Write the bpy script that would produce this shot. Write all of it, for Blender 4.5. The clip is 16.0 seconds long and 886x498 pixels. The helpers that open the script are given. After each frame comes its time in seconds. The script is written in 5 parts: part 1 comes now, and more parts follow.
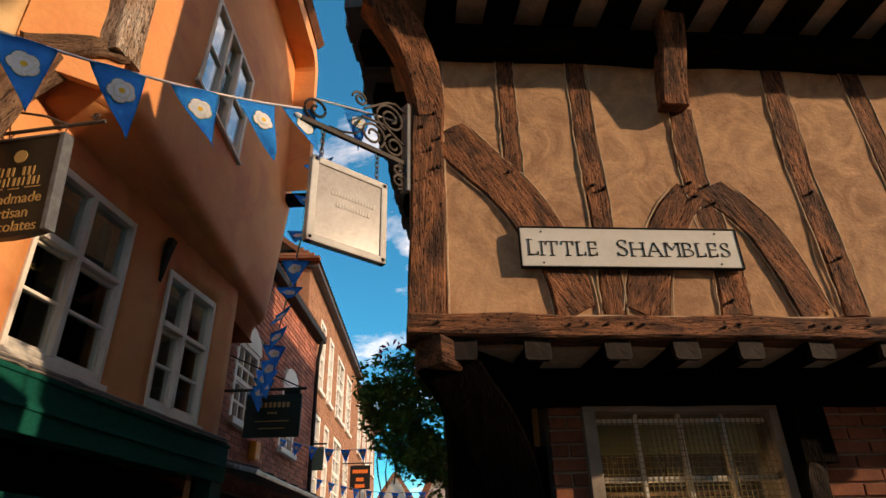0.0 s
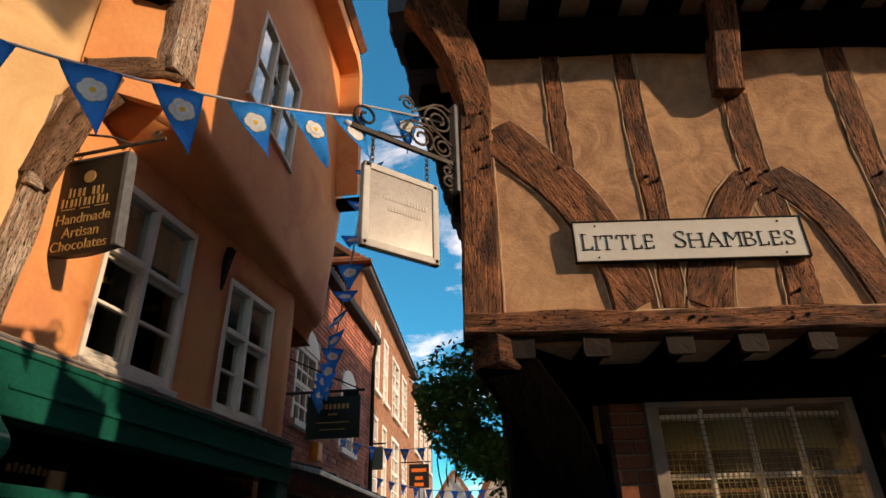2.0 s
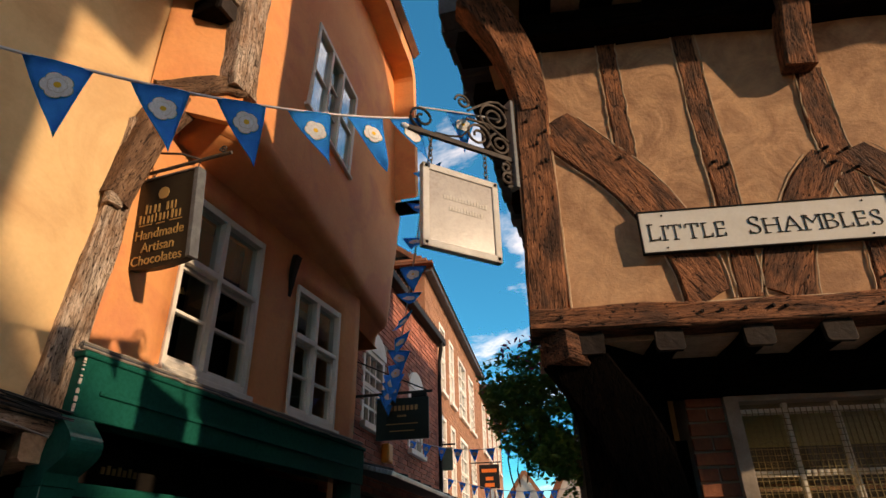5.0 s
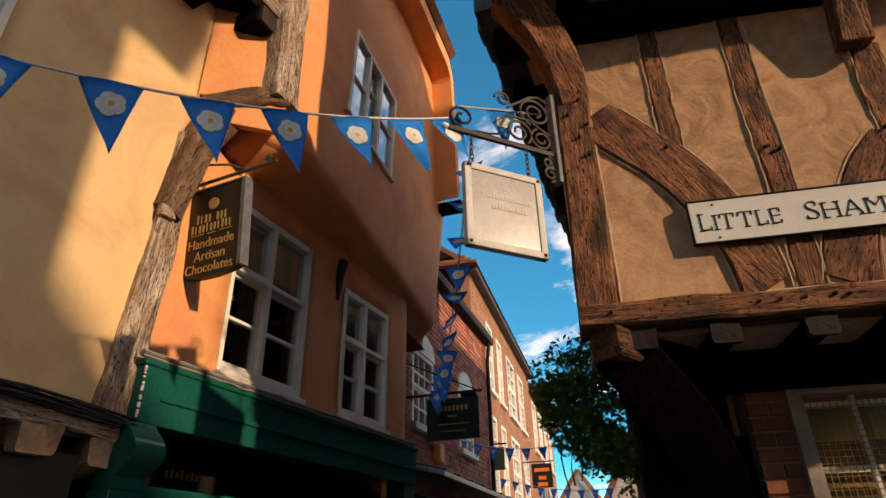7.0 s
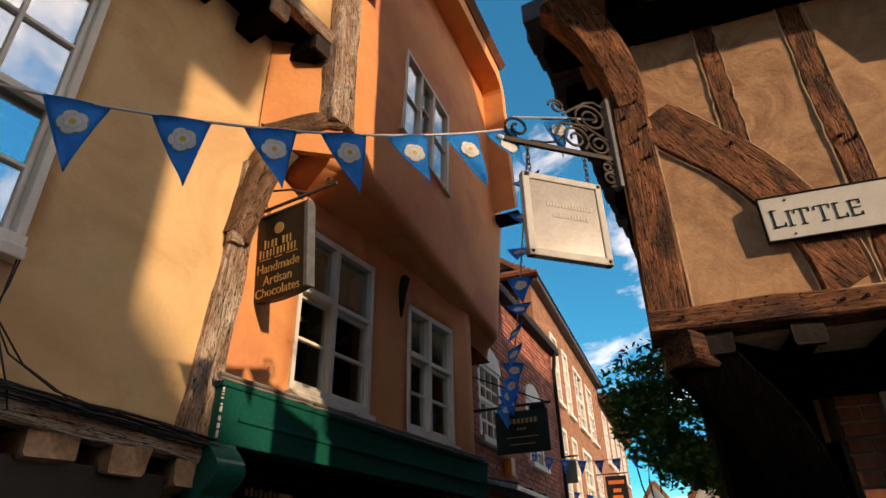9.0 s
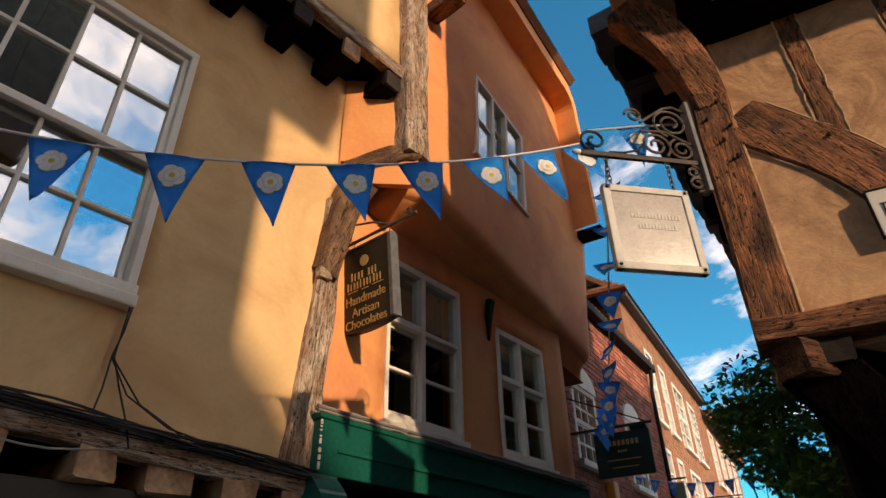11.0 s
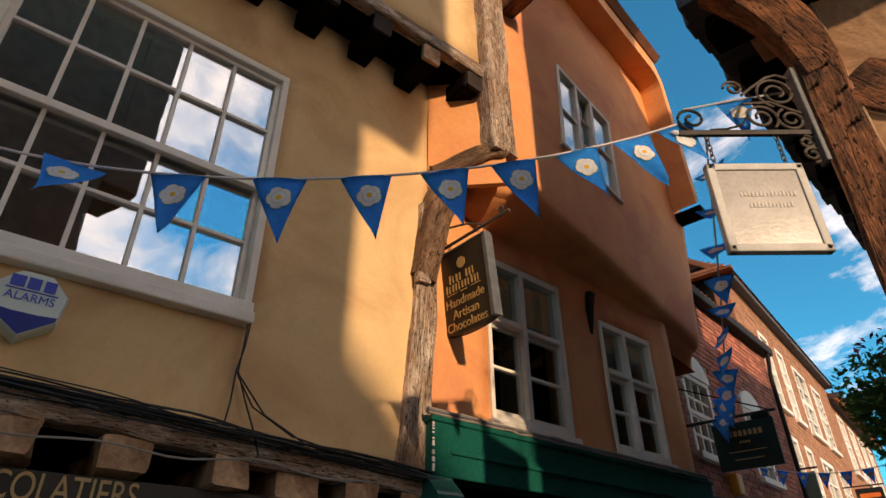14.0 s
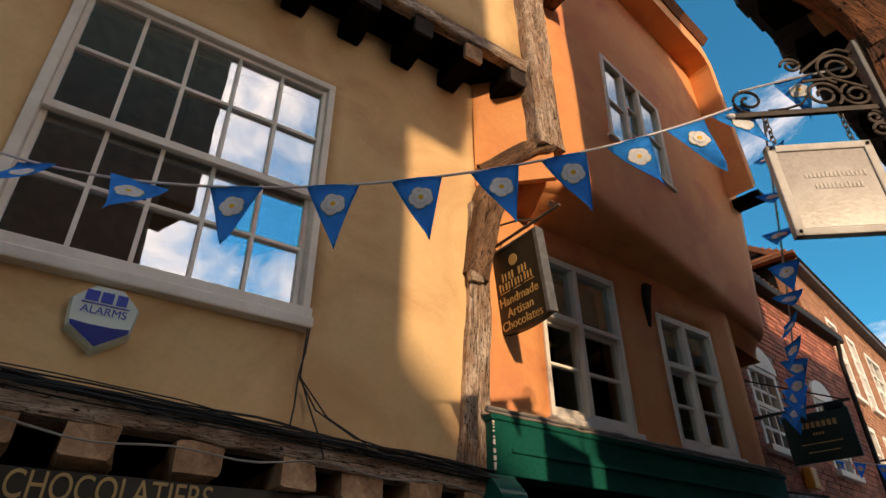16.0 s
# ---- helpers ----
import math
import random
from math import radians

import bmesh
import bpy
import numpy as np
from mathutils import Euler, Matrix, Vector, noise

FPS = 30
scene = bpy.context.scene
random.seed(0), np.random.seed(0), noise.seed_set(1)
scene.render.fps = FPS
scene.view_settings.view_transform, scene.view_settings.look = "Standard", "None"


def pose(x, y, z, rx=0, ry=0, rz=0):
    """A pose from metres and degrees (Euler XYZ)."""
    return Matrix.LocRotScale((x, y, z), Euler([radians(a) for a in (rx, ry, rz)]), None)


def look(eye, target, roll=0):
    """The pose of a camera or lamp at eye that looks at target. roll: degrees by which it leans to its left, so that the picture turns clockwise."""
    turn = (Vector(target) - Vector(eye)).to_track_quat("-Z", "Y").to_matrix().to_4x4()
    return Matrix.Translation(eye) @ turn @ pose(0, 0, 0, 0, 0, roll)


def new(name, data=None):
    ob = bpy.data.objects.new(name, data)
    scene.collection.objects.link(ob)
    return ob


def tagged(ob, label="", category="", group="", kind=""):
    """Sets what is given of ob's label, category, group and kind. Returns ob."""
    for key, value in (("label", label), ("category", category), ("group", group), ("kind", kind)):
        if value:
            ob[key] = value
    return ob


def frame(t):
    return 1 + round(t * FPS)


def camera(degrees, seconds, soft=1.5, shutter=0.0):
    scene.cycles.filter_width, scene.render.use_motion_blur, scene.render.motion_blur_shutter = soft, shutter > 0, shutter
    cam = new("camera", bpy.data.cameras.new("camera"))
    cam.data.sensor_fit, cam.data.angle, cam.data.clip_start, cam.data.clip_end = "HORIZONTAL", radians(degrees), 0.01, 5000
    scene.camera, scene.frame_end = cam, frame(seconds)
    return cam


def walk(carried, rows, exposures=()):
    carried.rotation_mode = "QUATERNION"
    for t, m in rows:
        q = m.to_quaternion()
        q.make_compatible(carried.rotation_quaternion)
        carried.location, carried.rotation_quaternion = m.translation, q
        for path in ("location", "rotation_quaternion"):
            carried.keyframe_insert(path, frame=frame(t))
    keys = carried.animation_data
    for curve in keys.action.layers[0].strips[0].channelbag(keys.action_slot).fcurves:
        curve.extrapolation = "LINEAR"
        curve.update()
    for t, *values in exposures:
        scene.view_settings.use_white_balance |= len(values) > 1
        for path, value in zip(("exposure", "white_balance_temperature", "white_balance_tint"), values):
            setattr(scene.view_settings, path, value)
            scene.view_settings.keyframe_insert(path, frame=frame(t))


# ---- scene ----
cam = camera(71.84, 16.0)
PATH = [
    (0.0, 0.0459, -0.0004, 1.5993, 117.577, 1.361, 1.924),
    (0.5, 0.0366, -0.0043, 1.5988, 117.559, 1.407, 3.041),
    (1.0, 0.0349, -0.0116, 1.6029, 117.503, 1.429, 4.422),
    (1.5, 0.0271, -0.0178, 1.6064, 117.455, 1.428, 5.691),
    (2.0, 0.0224, -0.0158, 1.6053, 117.512, 1.344, 7.022),
    (2.5, 0.0203, -0.0157, 1.6058, 117.490, 1.311, 8.201),
    (3.0, 0.0159, -0.0120, 1.6045, 117.508, 1.272, 9.454),
    (3.5, 0.0156, -0.0105, 1.6046, 117.515, 1.185, 10.519),
    (4.0, 0.0130, -0.0054, 1.6017, 117.573, 1.142, 11.293),
    (6.5, 0.0024, -0.0020, 1.6010, 117.794, 0.966, 16.626),
    (7.0, -0.0000, 0.0000, 1.6000, 117.792, 1.034, 17.769),
    (7.5, 0.0003, -0.0004, 1.6000, 117.783, 1.055, 18.993),
    (8.0, -0.0063, -0.0066, 1.5983, 117.804, 1.070, 20.487),
    (10.5, -0.0212, -0.0118, 1.6007, 121.515, 0.937, 30.307),
    (11.0, -0.0272, -0.0082, 1.6006, 121.501, 0.882, 32.621),
    (11.5, -0.0282, -0.0114, 1.6030, 121.484, 0.585, 34.423),
    (12.0, -0.0381, -0.0184, 1.6078, 121.454, 0.496, 35.974),
    (12.5, -0.0420, -0.0229, 1.6100, 121.460, 0.477, 37.328),
    (13.0, -0.0460, -0.0316, 1.6124, 121.415, 0.471, 38.874),
    (13.5, -0.0539, -0.0387, 1.6133, 121.405, 0.531, 40.453),
    (14.0, -0.0577, -0.0435, 1.6186, 121.306, 0.422, 42.064),
    (14.5, -0.0631, -0.0442, 1.6172, 121.349, 0.429, 43.568),
    (15.0, -0.0653, -0.0503, 1.6183, 121.295, 0.340, 44.880),
    (15.5, -0.0709, -0.0584, 1.6157, 121.313, 0.419, 46.138),
    (16.0, -0.0749, -0.0615, 1.6198, 121.254, 0.335, 47.240),
]
walk(cam, [(t, pose(*row)) for t, *row in PATH],
     exposures=[(0.0, 1.90, 9350, 24.5), (16.0, 1.90, 9350, 24.5)])

# ---- world and sun ----
SUN_AZ, SUN_EL = 109.0, 21.0
world = bpy.data.worlds.new("world")
scene.world = world
world.use_nodes = True
wn = world.node_tree
wn.nodes.clear()


def nd(tree, kind, **props):
    n = tree.nodes.new(kind)
    for k, v in props.items():
        if k == "operation":
            n.operation = v
        elif k == "blend_type":
            n.blend_type = v
        elif k == "data_type":
            n.data_type = v
        elif k == "sky_type":
            n.sky_type = v
    return n


def math_node(tree, op, a, b=0.5):
    n = nd(tree, "ShaderNodeMath", operation=op)
    for i, v in enumerate((a, b)):
        if isinstance(v, (int, float)):
            n.inputs[i].default_value = v
        else:
            tree.links.new(v, n.inputs[i])
    return n.outputs[0]


def ramp(tree, fac, stops):
    n = tree.nodes.new("ShaderNodeValToRGB")
    e = n.color_ramp.elements
    while len(e) < len(stops):
        e.new(0.5)
    for el, (p, c) in zip(e, stops):
        el.position = p
        el.color = (c, c, c, 1) if isinstance(c, (int, float)) else (*c, 1)
    tree.links.new(fac, n.inputs[0])
    return n.outputs[0]


def noise_tex(tree, vec, scale, detail=4.0, rough=0.55, distort=0.0):
    n = tree.nodes.new("ShaderNodeTexNoise")
    n.inputs["Scale"].default_value = scale
    n.inputs["Detail"].default_value = detail
    n.inputs["Roughness"].default_value = rough
    n.inputs["Distortion"].default_value = distort
    tree.links.new(vec, n.inputs["Vector"])
    return n.outputs["Fac"]


def mix(tree, fac, a, b, blend="MIX"):
    n = nd(tree, "ShaderNodeMixRGB", blend_type=blend)
    for i, v in enumerate((fac, a, b)):
        if isinstance(v, (int, float)):
            n.inputs[i].default_value = v
        elif isinstance(v, tuple):
            n.inputs[i].default_value = (*v, 1)
        else:
            tree.links.new(v, n.inputs[i])
    return n.outputs[0]


def mapped(tree, vec, scale):
    n = tree.nodes.new("ShaderNodeMapping")
    n.inputs["Scale"].default_value = scale
    tree.links.new(vec, n.inputs["Vector"])
    return n.outputs[0]


sky = nd(wn, "ShaderNodeTexSky", sky_type="NISHITA")
sky.sun_disc = False
sky.sun_elevation = radians(SUN_EL + 12)
sky.sun_rotation = radians(SUN_AZ)
sky.air_density, sky.dust_density, sky.ozone_density = 1.0, 0.2, 3.0
hs = wn.nodes.new("ShaderNodeHueSaturation")
hs.inputs["Hue"].default_value = 0.486
hs.inputs["Saturation"].default_value = 1.95
hs.inputs["Value"].default_value = 0.44
wn.links.new(sky.outputs[0], hs.inputs["Color"])
tc = wn.nodes.new("ShaderNodeTexCoord")
sep = wn.nodes.new("ShaderNodeSeparateXYZ")
wn.links.new(tc.outputs["Generated"], sep.inputs[0])
zz = math_node(wn, "ADD", math_node(wn, "MAXIMUM", sep.outputs[2], 0.0), 0.22)
comb = wn.nodes.new("ShaderNodeCombineXYZ")
wn.links.new(math_node(wn, "DIVIDE", sep.outputs[0], zz), comb.inputs[0])
wn.links.new(math_node(wn, "DIVIDE", sep.outputs[1], zz), comb.inputs[1])
comb.inputs[2].default_value = 5.5
cl = noise_tex(wn, comb.outputs[0], 2.6, 8.0, 0.6, 0.25)
big = noise_tex(wn, comb.outputs[0], 0.9, 2.0, 0.5)
cmask = ramp(wn, math_node(wn, "ADD", math_node(wn, "MULTIPLY", cl, 0.75), math_node(wn, "ADD", math_node(wn, "MULTIPLY", big, 0.25), math_node(wn, "MULTIPLY", sep.outputs[0], 0.155))), [(0.520, 0.0), (0.70, 1.0)])
cbody = ramp(wn, cl, [(0.4, (2.8, 2.95, 3.2)), (0.75, (4.7, 4.7, 4.8))])
skyc = mix(wn, cmask, hs.outputs[0], cbody)
bg = wn.nodes.new("ShaderNodeBackground")
bg.inputs["Strength"].default_value = 0.15
wn.links.new(skyc, bg.inputs["Color"])
wo = wn.nodes.new("ShaderNodeOutputWorld")
wn.links.new(bg.outputs[0], wo.inputs[0])

sun = new("sun", bpy.data.lights.new("sun", "SUN"))
sun.data.energy = 0.90
sun.data.angle = radians(1.1)
sun.data.color = (1.0, 0.935, 0.76)
a, e = radians(SUN_AZ), radians(SUN_EL)
sun.matrix_world = look((math.sin(a) * math.cos(e) * 30, math.cos(a) * math.cos(e) * 30, math.sin(e) * 30), (0, 0, 0))


# ---- materials ----
def material(name, c1, c2, scale=3.0, rough=0.85, bump=0.3, fine=60.0, stain=None, stain_amt=0.5, stretch=(1, 1, 1), coords="Object",
             metal=0.0, spec=0.3, per=0.0, bdist=0.01, contrast=(0.35, 0.65), fine_amt=0.5, swirl=0.4):
    m = bpy.data.materials.new(name)
    m.use_nodes = True
    t = m.node_tree
    b = t.nodes["Principled BSDF"]
    tcn = t.nodes.new("ShaderNodeTexCoord")
    v = mapped(t, tcn.outputs[coords], stretch)
    n1 = noise_tex(t, v, scale, 5.0, 0.6, swirl)
    col = mix(t, ramp(t, n1, [(contrast[0], 0.0), (contrast[1], 1.0)]), c1, c2)
    n2 = noise_tex(t, v, fine, 4.0, 0.6)
    col = mix(t, fine_amt, col, ramp(t, n2, [(0.25, 0.45), (0.6, 1.0)]), "MULTIPLY")
    if stain:
        n3 = noise_tex(t, tcn.outputs[coords], 1.3, 6.0, 0.65, 0.8)
        col = mix(t, math_node(t, "MULTIPLY", ramp(t, n3, [(0.48, 0.0), (0.66, 1.0)]), stain_amt), col, stain)
    if per:
        oi = t.nodes.new("ShaderNodeObjectInfo")
        gi = t.nodes.new("ShaderNodeNewGeometry")
        r = math_node(t, "FRACT", math_node(t, "ADD", oi.outputs["Random"], gi.outputs["Random Per Island"]), 0.0)
        col = mix(t, per, col, ramp(t, r, [(0.0, 0.35), (0.5, 0.8), (1.0, 1.15)]), "MULTIPLY")
    t.links.new(col, b.inputs["Base Color"])
    b.inputs["Roughness"].default_value = rough
    b.inputs["Metallic"].default_value = metal
    b.inputs["Specular IOR Level"].default_value = spec
    bp = t.nodes.new("ShaderNodeBump")
    bp.inputs["Strength"].default_value = bump
    bp.inputs["Distance"].default_value = bdist
    t.links.new(math_node(t, "ADD", n1, math_node(t, "MULTIPLY", n2, 0.6)), bp.inputs["Height"])
    t.links.new(bp.outputs[0], b.inputs["Normal"])
    return m


def timber_mat(name, c1, c2, dark, gd=0.8, fm=0.5, spec=0.25):
    m = bpy.data.materials.new(name)
    m.use_nodes = True
    t = m.node_tree
    b = t.nodes["Principled BSDF"]
    tcn = t.nodes.new("ShaderNodeTexCoord")
    oi = t.nodes.new("ShaderNodeObjectInfo")
    va = t.nodes.new("ShaderNodeVectorMath")
    va.operation = "ADD"
    sc = t.nodes.new("ShaderNodeCombineXYZ")
    for i in range(3):
        t.links.new(math_node(t, "MULTIPLY", oi.outputs["Random"], 17.0 + 5 * i), sc.inputs[i])
    t.links.new(tcn.outputs["Object"], va.inputs[0])
    t.links.new(sc.outputs[0], va.inputs[1])
    grain = noise_tex(t, mapped(t, va.outputs[0], (5.0, 52, 52)), 1.0, 9.0, 0.78, 1.3)
    fibre = noise_tex(t, mapped(t, va.outputs[0], (7, 150, 150)), 1.0, 3.0, 0.6, 0.3)
    broad = noise_tex(t, mapped(t, va.outputs[0], (1.8, 5, 5)), 1.6, 5.0, 0.65, 0.8)
    pits = noise_tex(t, mapped(t, va.outputs[0], (24, 80, 80)), 1.2, 4.0, 0.6, 0.5)
    crack = noise_tex(t, mapped(t, va.outputs[0], (0.9, 16, 16)), 1.0, 3.0, 0.5, 0.9)
    col = mix(t, ramp(t, broad, [(0.38, 0.0), (0.60, 1.0)]), c1, c2)
    col = mix(t, ramp(t, grain, [(0.40, gd), (0.56, 0.0)]), col, dark)
    col = mix(t, fm, col, ramp(t, fibre, [(0.3, 0.35), (0.62, 1.0)]), "MULTIPLY")
    cr_ = math_node(t, "ABSOLUTE", math_node(t, "SUBTRACT", crack, 0.5))
    col = mix(t, ramp(t, cr_, [(0.002, 0.9), (0.010, 0.0)]), col, tuple(0.25 * v for v in dark))
    col = mix(t, ramp(t, pits, [(0.35, 1.0), (0.43, 0.0)]), col, tuple(0.3 * v for v in dark))
    t.links.new(col, b.inputs["Base Color"])
    b.inputs["Roughness"].default_value = 0.86
    b.inputs["Specular IOR Level"].default_value = spec
    bp = t.nodes.new("ShaderNodeBump")
    bp.inputs["Strength"].default_value = 0.9
    bp.inputs["Distance"].default_value = 0.014
    hgt = math_node(t, "ADD", grain, math_node(t, "MULTIPLY", ramp(t, pits, [(0.3, 0.0), (0.45, 1.0)]), 0.8))
    t.links.new(math_node(t, "ADD", hgt, math_node(t, "MULTIPLY", ramp(t, cr_, [(0.0, 0.0), (0.03, 1.0)]), 0.6)), bp.inputs["Height"])
    t.links.new(bp.outputs[0], b.inputs["Normal"])
    return m


def plain(name, c, rough=0.5, metal=0.0, spec=0.5, emit=0.0):
    m = bpy.data.materials.new(name)
    m.use_nodes = True
    b = m.node_tree.nodes["Principled BSDF"]
    b.inputs["Base Color"].default_value = (*c, 1)
    b.inputs["Roughness"].default_value = rough
    b.inputs["Metallic"].default_value = metal
    b.inputs["Specular IOR Level"].default_value = spec
    if emit:
        b.inputs["Emission Color"].default_value = (*c, 1)
        b.inputs["Emission Strength"].default_value = emit
    return m


def glass_mat(name, mirror):
    m = bpy.data.materials.new(name)
    m.use_nodes = True
    t = m.node_tree
    t.nodes.clear()
    g = t.nodes.new("ShaderNodeBsdfGlossy")
    g.inputs["Roughness"].default_value = 0.0
    g.inputs["Color"].default_value = (0.92, 0.95, 1.0, 1)
    tr = t.nodes.new("ShaderNodeBsdfTransparent")
    tr.inputs["Color"].default_value = (0.85, 0.9, 0.87, 1)
    tcn = t.nodes.new("ShaderNodeTexCoord")
    n = noise_tex(t, tcn.outputs["Object"], 2.2, 2.0, 0.5)
    bp = t.nodes.new("ShaderNodeBump")
    bp.inputs["Strength"].default_value = 0.06
    bp.inputs["Distance"].default_value = 0.02
    t.links.new(n, bp.inputs["Height"])
    t.links.new(bp.outputs[0], g.inputs["Normal"])
    mx = t.nodes.new("ShaderNodeMixShader")
    mx.inputs[0].default_value = mirror
    t.links.new(tr.outputs[0], mx.inputs[1])
    t.links.new(g.outputs[0], mx.inputs[2])
    o = t.nodes.new("ShaderNodeOutputMaterial")
    t.links.new(mx.outputs[0], o.inputs[0])
    return m


OAK = timber_mat("weathered_oak", (0.56, 0.215, 0.105), (0.165, 0.078, 0.050), (0.022, 0.012, 0.009), 0.66, 0.5)
OAK_GREY = timber_mat("grey_oak", (0.86, 0.66, 0.52), (0.52, 0.31, 0.20), (0.08, 0.04, 0.025), 0.7, 0.35)
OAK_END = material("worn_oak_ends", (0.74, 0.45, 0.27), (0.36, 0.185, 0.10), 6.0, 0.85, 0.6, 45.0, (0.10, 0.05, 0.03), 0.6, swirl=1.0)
# darker copy of the oak ends; shade below the jetties is in its colour
OAK_END_DARK = material("sooty_shaded_ends", (0.042, 0.026, 0.020), (0.022, 0.014, 0.011), 7.0, 0.8, 0.5, 45.0, swirl=1.0)
# stained white paint, darkened in colour for the overhang's shade
WHITE_SHADED = material("shaded_white_paint", (0.48, 0.39, 0.31), (0.36, 0.28, 0.22), 6.0, 0.6, 0.3, 60.0, (0.20, 0.15, 0.11), 0.5, fine_amt=0.3)
OAK_SOOT = timber_mat("sooty_oak", (0.065, 0.036, 0.026), (0.035, 0.020, 0.015), (0.012, 0.007, 0.005))
OAK_BROWN = timber_mat("brown_oak", (0.40, 0.225, 0.135), (0.18, 0.095, 0.058), (0.09, 0.042, 0.025), 0.6, 0.3)
# dark oak; under the overhangs this near-black stands in for their shade
OAK_DARK = timber_mat("dark_shaded_oak", (0.016, 0.010, 0.007), (0.009, 0.006, 0.005), (0.003, 0.002, 0.002), spec=0.03)
RENDER_BROWN = material("brown_lime_render", (0.66, 0.37, 0.21), (0.41, 0.212, 0.122), 3.4, 0.95, 0.45, 45.0, (0.66, 0.39, 0.225), 0.5, bdist=0.012, fine_amt=0.25, swirl=2.3, contrast=(0.36, 0.64))
RENDER_PALE = material("pale_render", (0.56, 0.50, 0.44), (0.46, 0.40, 0.34), 2.5, 0.92, 0.25, 30.0, (0.38, 0.31, 0.25), 0.6, fine_amt=0.15)
RENDER_CREAM = material("cream_render", (0.83, 0.545, 0.285), (0.75, 0.47, 0.235), 1.6, 0.92, 0.25, 30.0, (0.62, 0.335, 0.165), 0.75, bdist=0.01, fine_amt=0.12)
RENDER_ORANGE = material("orange_render", (0.90, 0.385, 0.155), (0.84, 0.32, 0.125), 1.8, 0.75, 0.5, 26.0, (0.70, 0.22, 0.12), 0.7, bdist=0.012, fine_amt=0.12)
WHITE = material("white_paint", (0.90, 0.83, 0.74), (0.84, 0.75, 0.65), 5.0, 0.5, 0.25, 80.0, (0.60, 0.50, 0.41), 0.4, fine_amt=0.15)
GREEN = material("green_gloss_paint", (0.0004, 0.110, 0.082), (0.0004, 0.085, 0.062), 2.0, 0.22, 0.05, 40.0, spec=0.16)
BRICK = material("red_brick", (0.60, 0.205, 0.135), (0.40, 0.135, 0.095), 5.0, 0.9, 0.4, 60.0, (0.24, 0.10, 0.08), 0.45, per=0.62, fine_amt=0.3)
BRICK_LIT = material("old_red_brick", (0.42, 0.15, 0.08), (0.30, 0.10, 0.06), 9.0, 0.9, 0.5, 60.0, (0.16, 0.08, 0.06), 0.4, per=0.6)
BRICK_ORANGE = material("orange_brick", (0.47, 0.22, 0.12), (0.39, 0.17, 0.095), 5.0, 0.9, 0.4, 60.0, (0.36, 0.17, 0.10), 0.4, per=0.35)
MORTAR = material("mortar", (0.42, 0.34, 0.28), (0.32, 0.25, 0.20), 8.0, 0.95, 0.4, 80.0)
MORTAR_WARM = material("warm_mortar", (0.44, 0.25, 0.15), (0.34, 0.19, 0.12), 8.0, 0.95, 0.4, 80.0)
TILE = material("pantile", (0.42, 0.15, 0.07), (0.30, 0.10, 0.05), 6.0, 0.85, 0.4, 60.0, (0.10, 0.07, 0.04), 0.5, per=0.5)
SLATE = material("slate", (0.05, 0.05, 0.06), (0.09, 0.09, 0.10), 5.0, 0.6, 0.3, 60.0)
IRON = material("black_iron", (0.02, 0.018, 0.018), (0.05, 0.035, 0.028), 20.0, 0.55, 0.2, 90.0, metal=0.4)
IRON_WORN = material("worn_iron", (0.16, 0.13, 0.115), (0.10, 0.075, 0.06), 16.0, 0.6, 0.3, 90.0, metal=0.4)
LEAD_ROOF = material("lead_roof", (0.46, 0.48, 0.52), (0.22, 0.23, 0.26), 7.0, 0.28, 0.4, 40.0, metal=0.6, stretch=(1, 6, 1))
LEAD = material("lead", (0.16, 0.16, 0.17), (0.09, 0.09, 0.1), 12.0, 0.6, 0.4, 60.0)
CABLE = plain("black_cable", (0.012, 0.011, 0.011), 0.6)
CABLE_GREY = plain("grey_cable", (0.3, 0.26, 0.22), 0.7)
# near-black fill: missing light in rooms and shopfronts, put in as colour
DARK = material("unlit_dark_fill", (0.012, 0.010, 0.009), (0.02, 0.016, 0.012), 2.0, 0.95, 0.1, 20.0, spec=0.04)
SIGN_FRAME = material("weathered_white_frame", (0.60, 0.57, 0.54), (0.50, 0.47, 0.44), 9.0, 0.5, 0.1, 60.0, (0.36, 0.32, 0.28), 0.4, fine_amt=0.2)
# shop room walls, darkened in colour to keep the inside dim
SHOP_DARK = material("dimmed_shop_wall", (0.07, 0.05, 0.03), (0.045, 0.032, 0.02), 3.0, 0.8, 0.1, 20.0)
SIGN_WHITE = material("enamel_white", (0.80, 0.77, 0.72), (0.74, 0.70, 0.64), 6.0, 0.4, 0.05, 60.0, fine_amt=0.12)
BLACK = plain("black_paint", (0.012, 0.011, 0.011), 0.7, spec=0.2)
SIGN_BROWN = material("brown_sign_paint", (0.030, 0.022, 0.013), (0.022, 0.016, 0.010), 8.0, 0.5, 0.05, 60.0)
SIGN_GREEN = material("dark_green_sign", (0.006, 0.016, 0.011), (0.01, 0.022, 0.014), 8.0, 0.5, 0.05, 60.0)
GOLD = plain("gold_paint", (0.50, 0.30, 0.11), 0.5)
GREY_METAL = material("grey_painted_metal", (0.16, 0.17, 0.18), (0.11, 0.11, 0.12), 15.0, 0.5, 0.1, 80.0)
FLAG_BLUE = material("blue_bunting_cloth", (0.001, 0.40, 0.97), (0.001, 0.35, 0.92), 30.0, 0.95, 0.2, 300.0, spec=0.0, fine_amt=0.25)
ROSE = material("white_rose_print", (0.74, 0.74, 0.74), (0.64, 0.64, 0.63), 30.0, 0.85, 0.1, 200.0)
ROSE_YELLOW = plain("rose_centre", (0.75, 0.42, 0.03), 0.8)
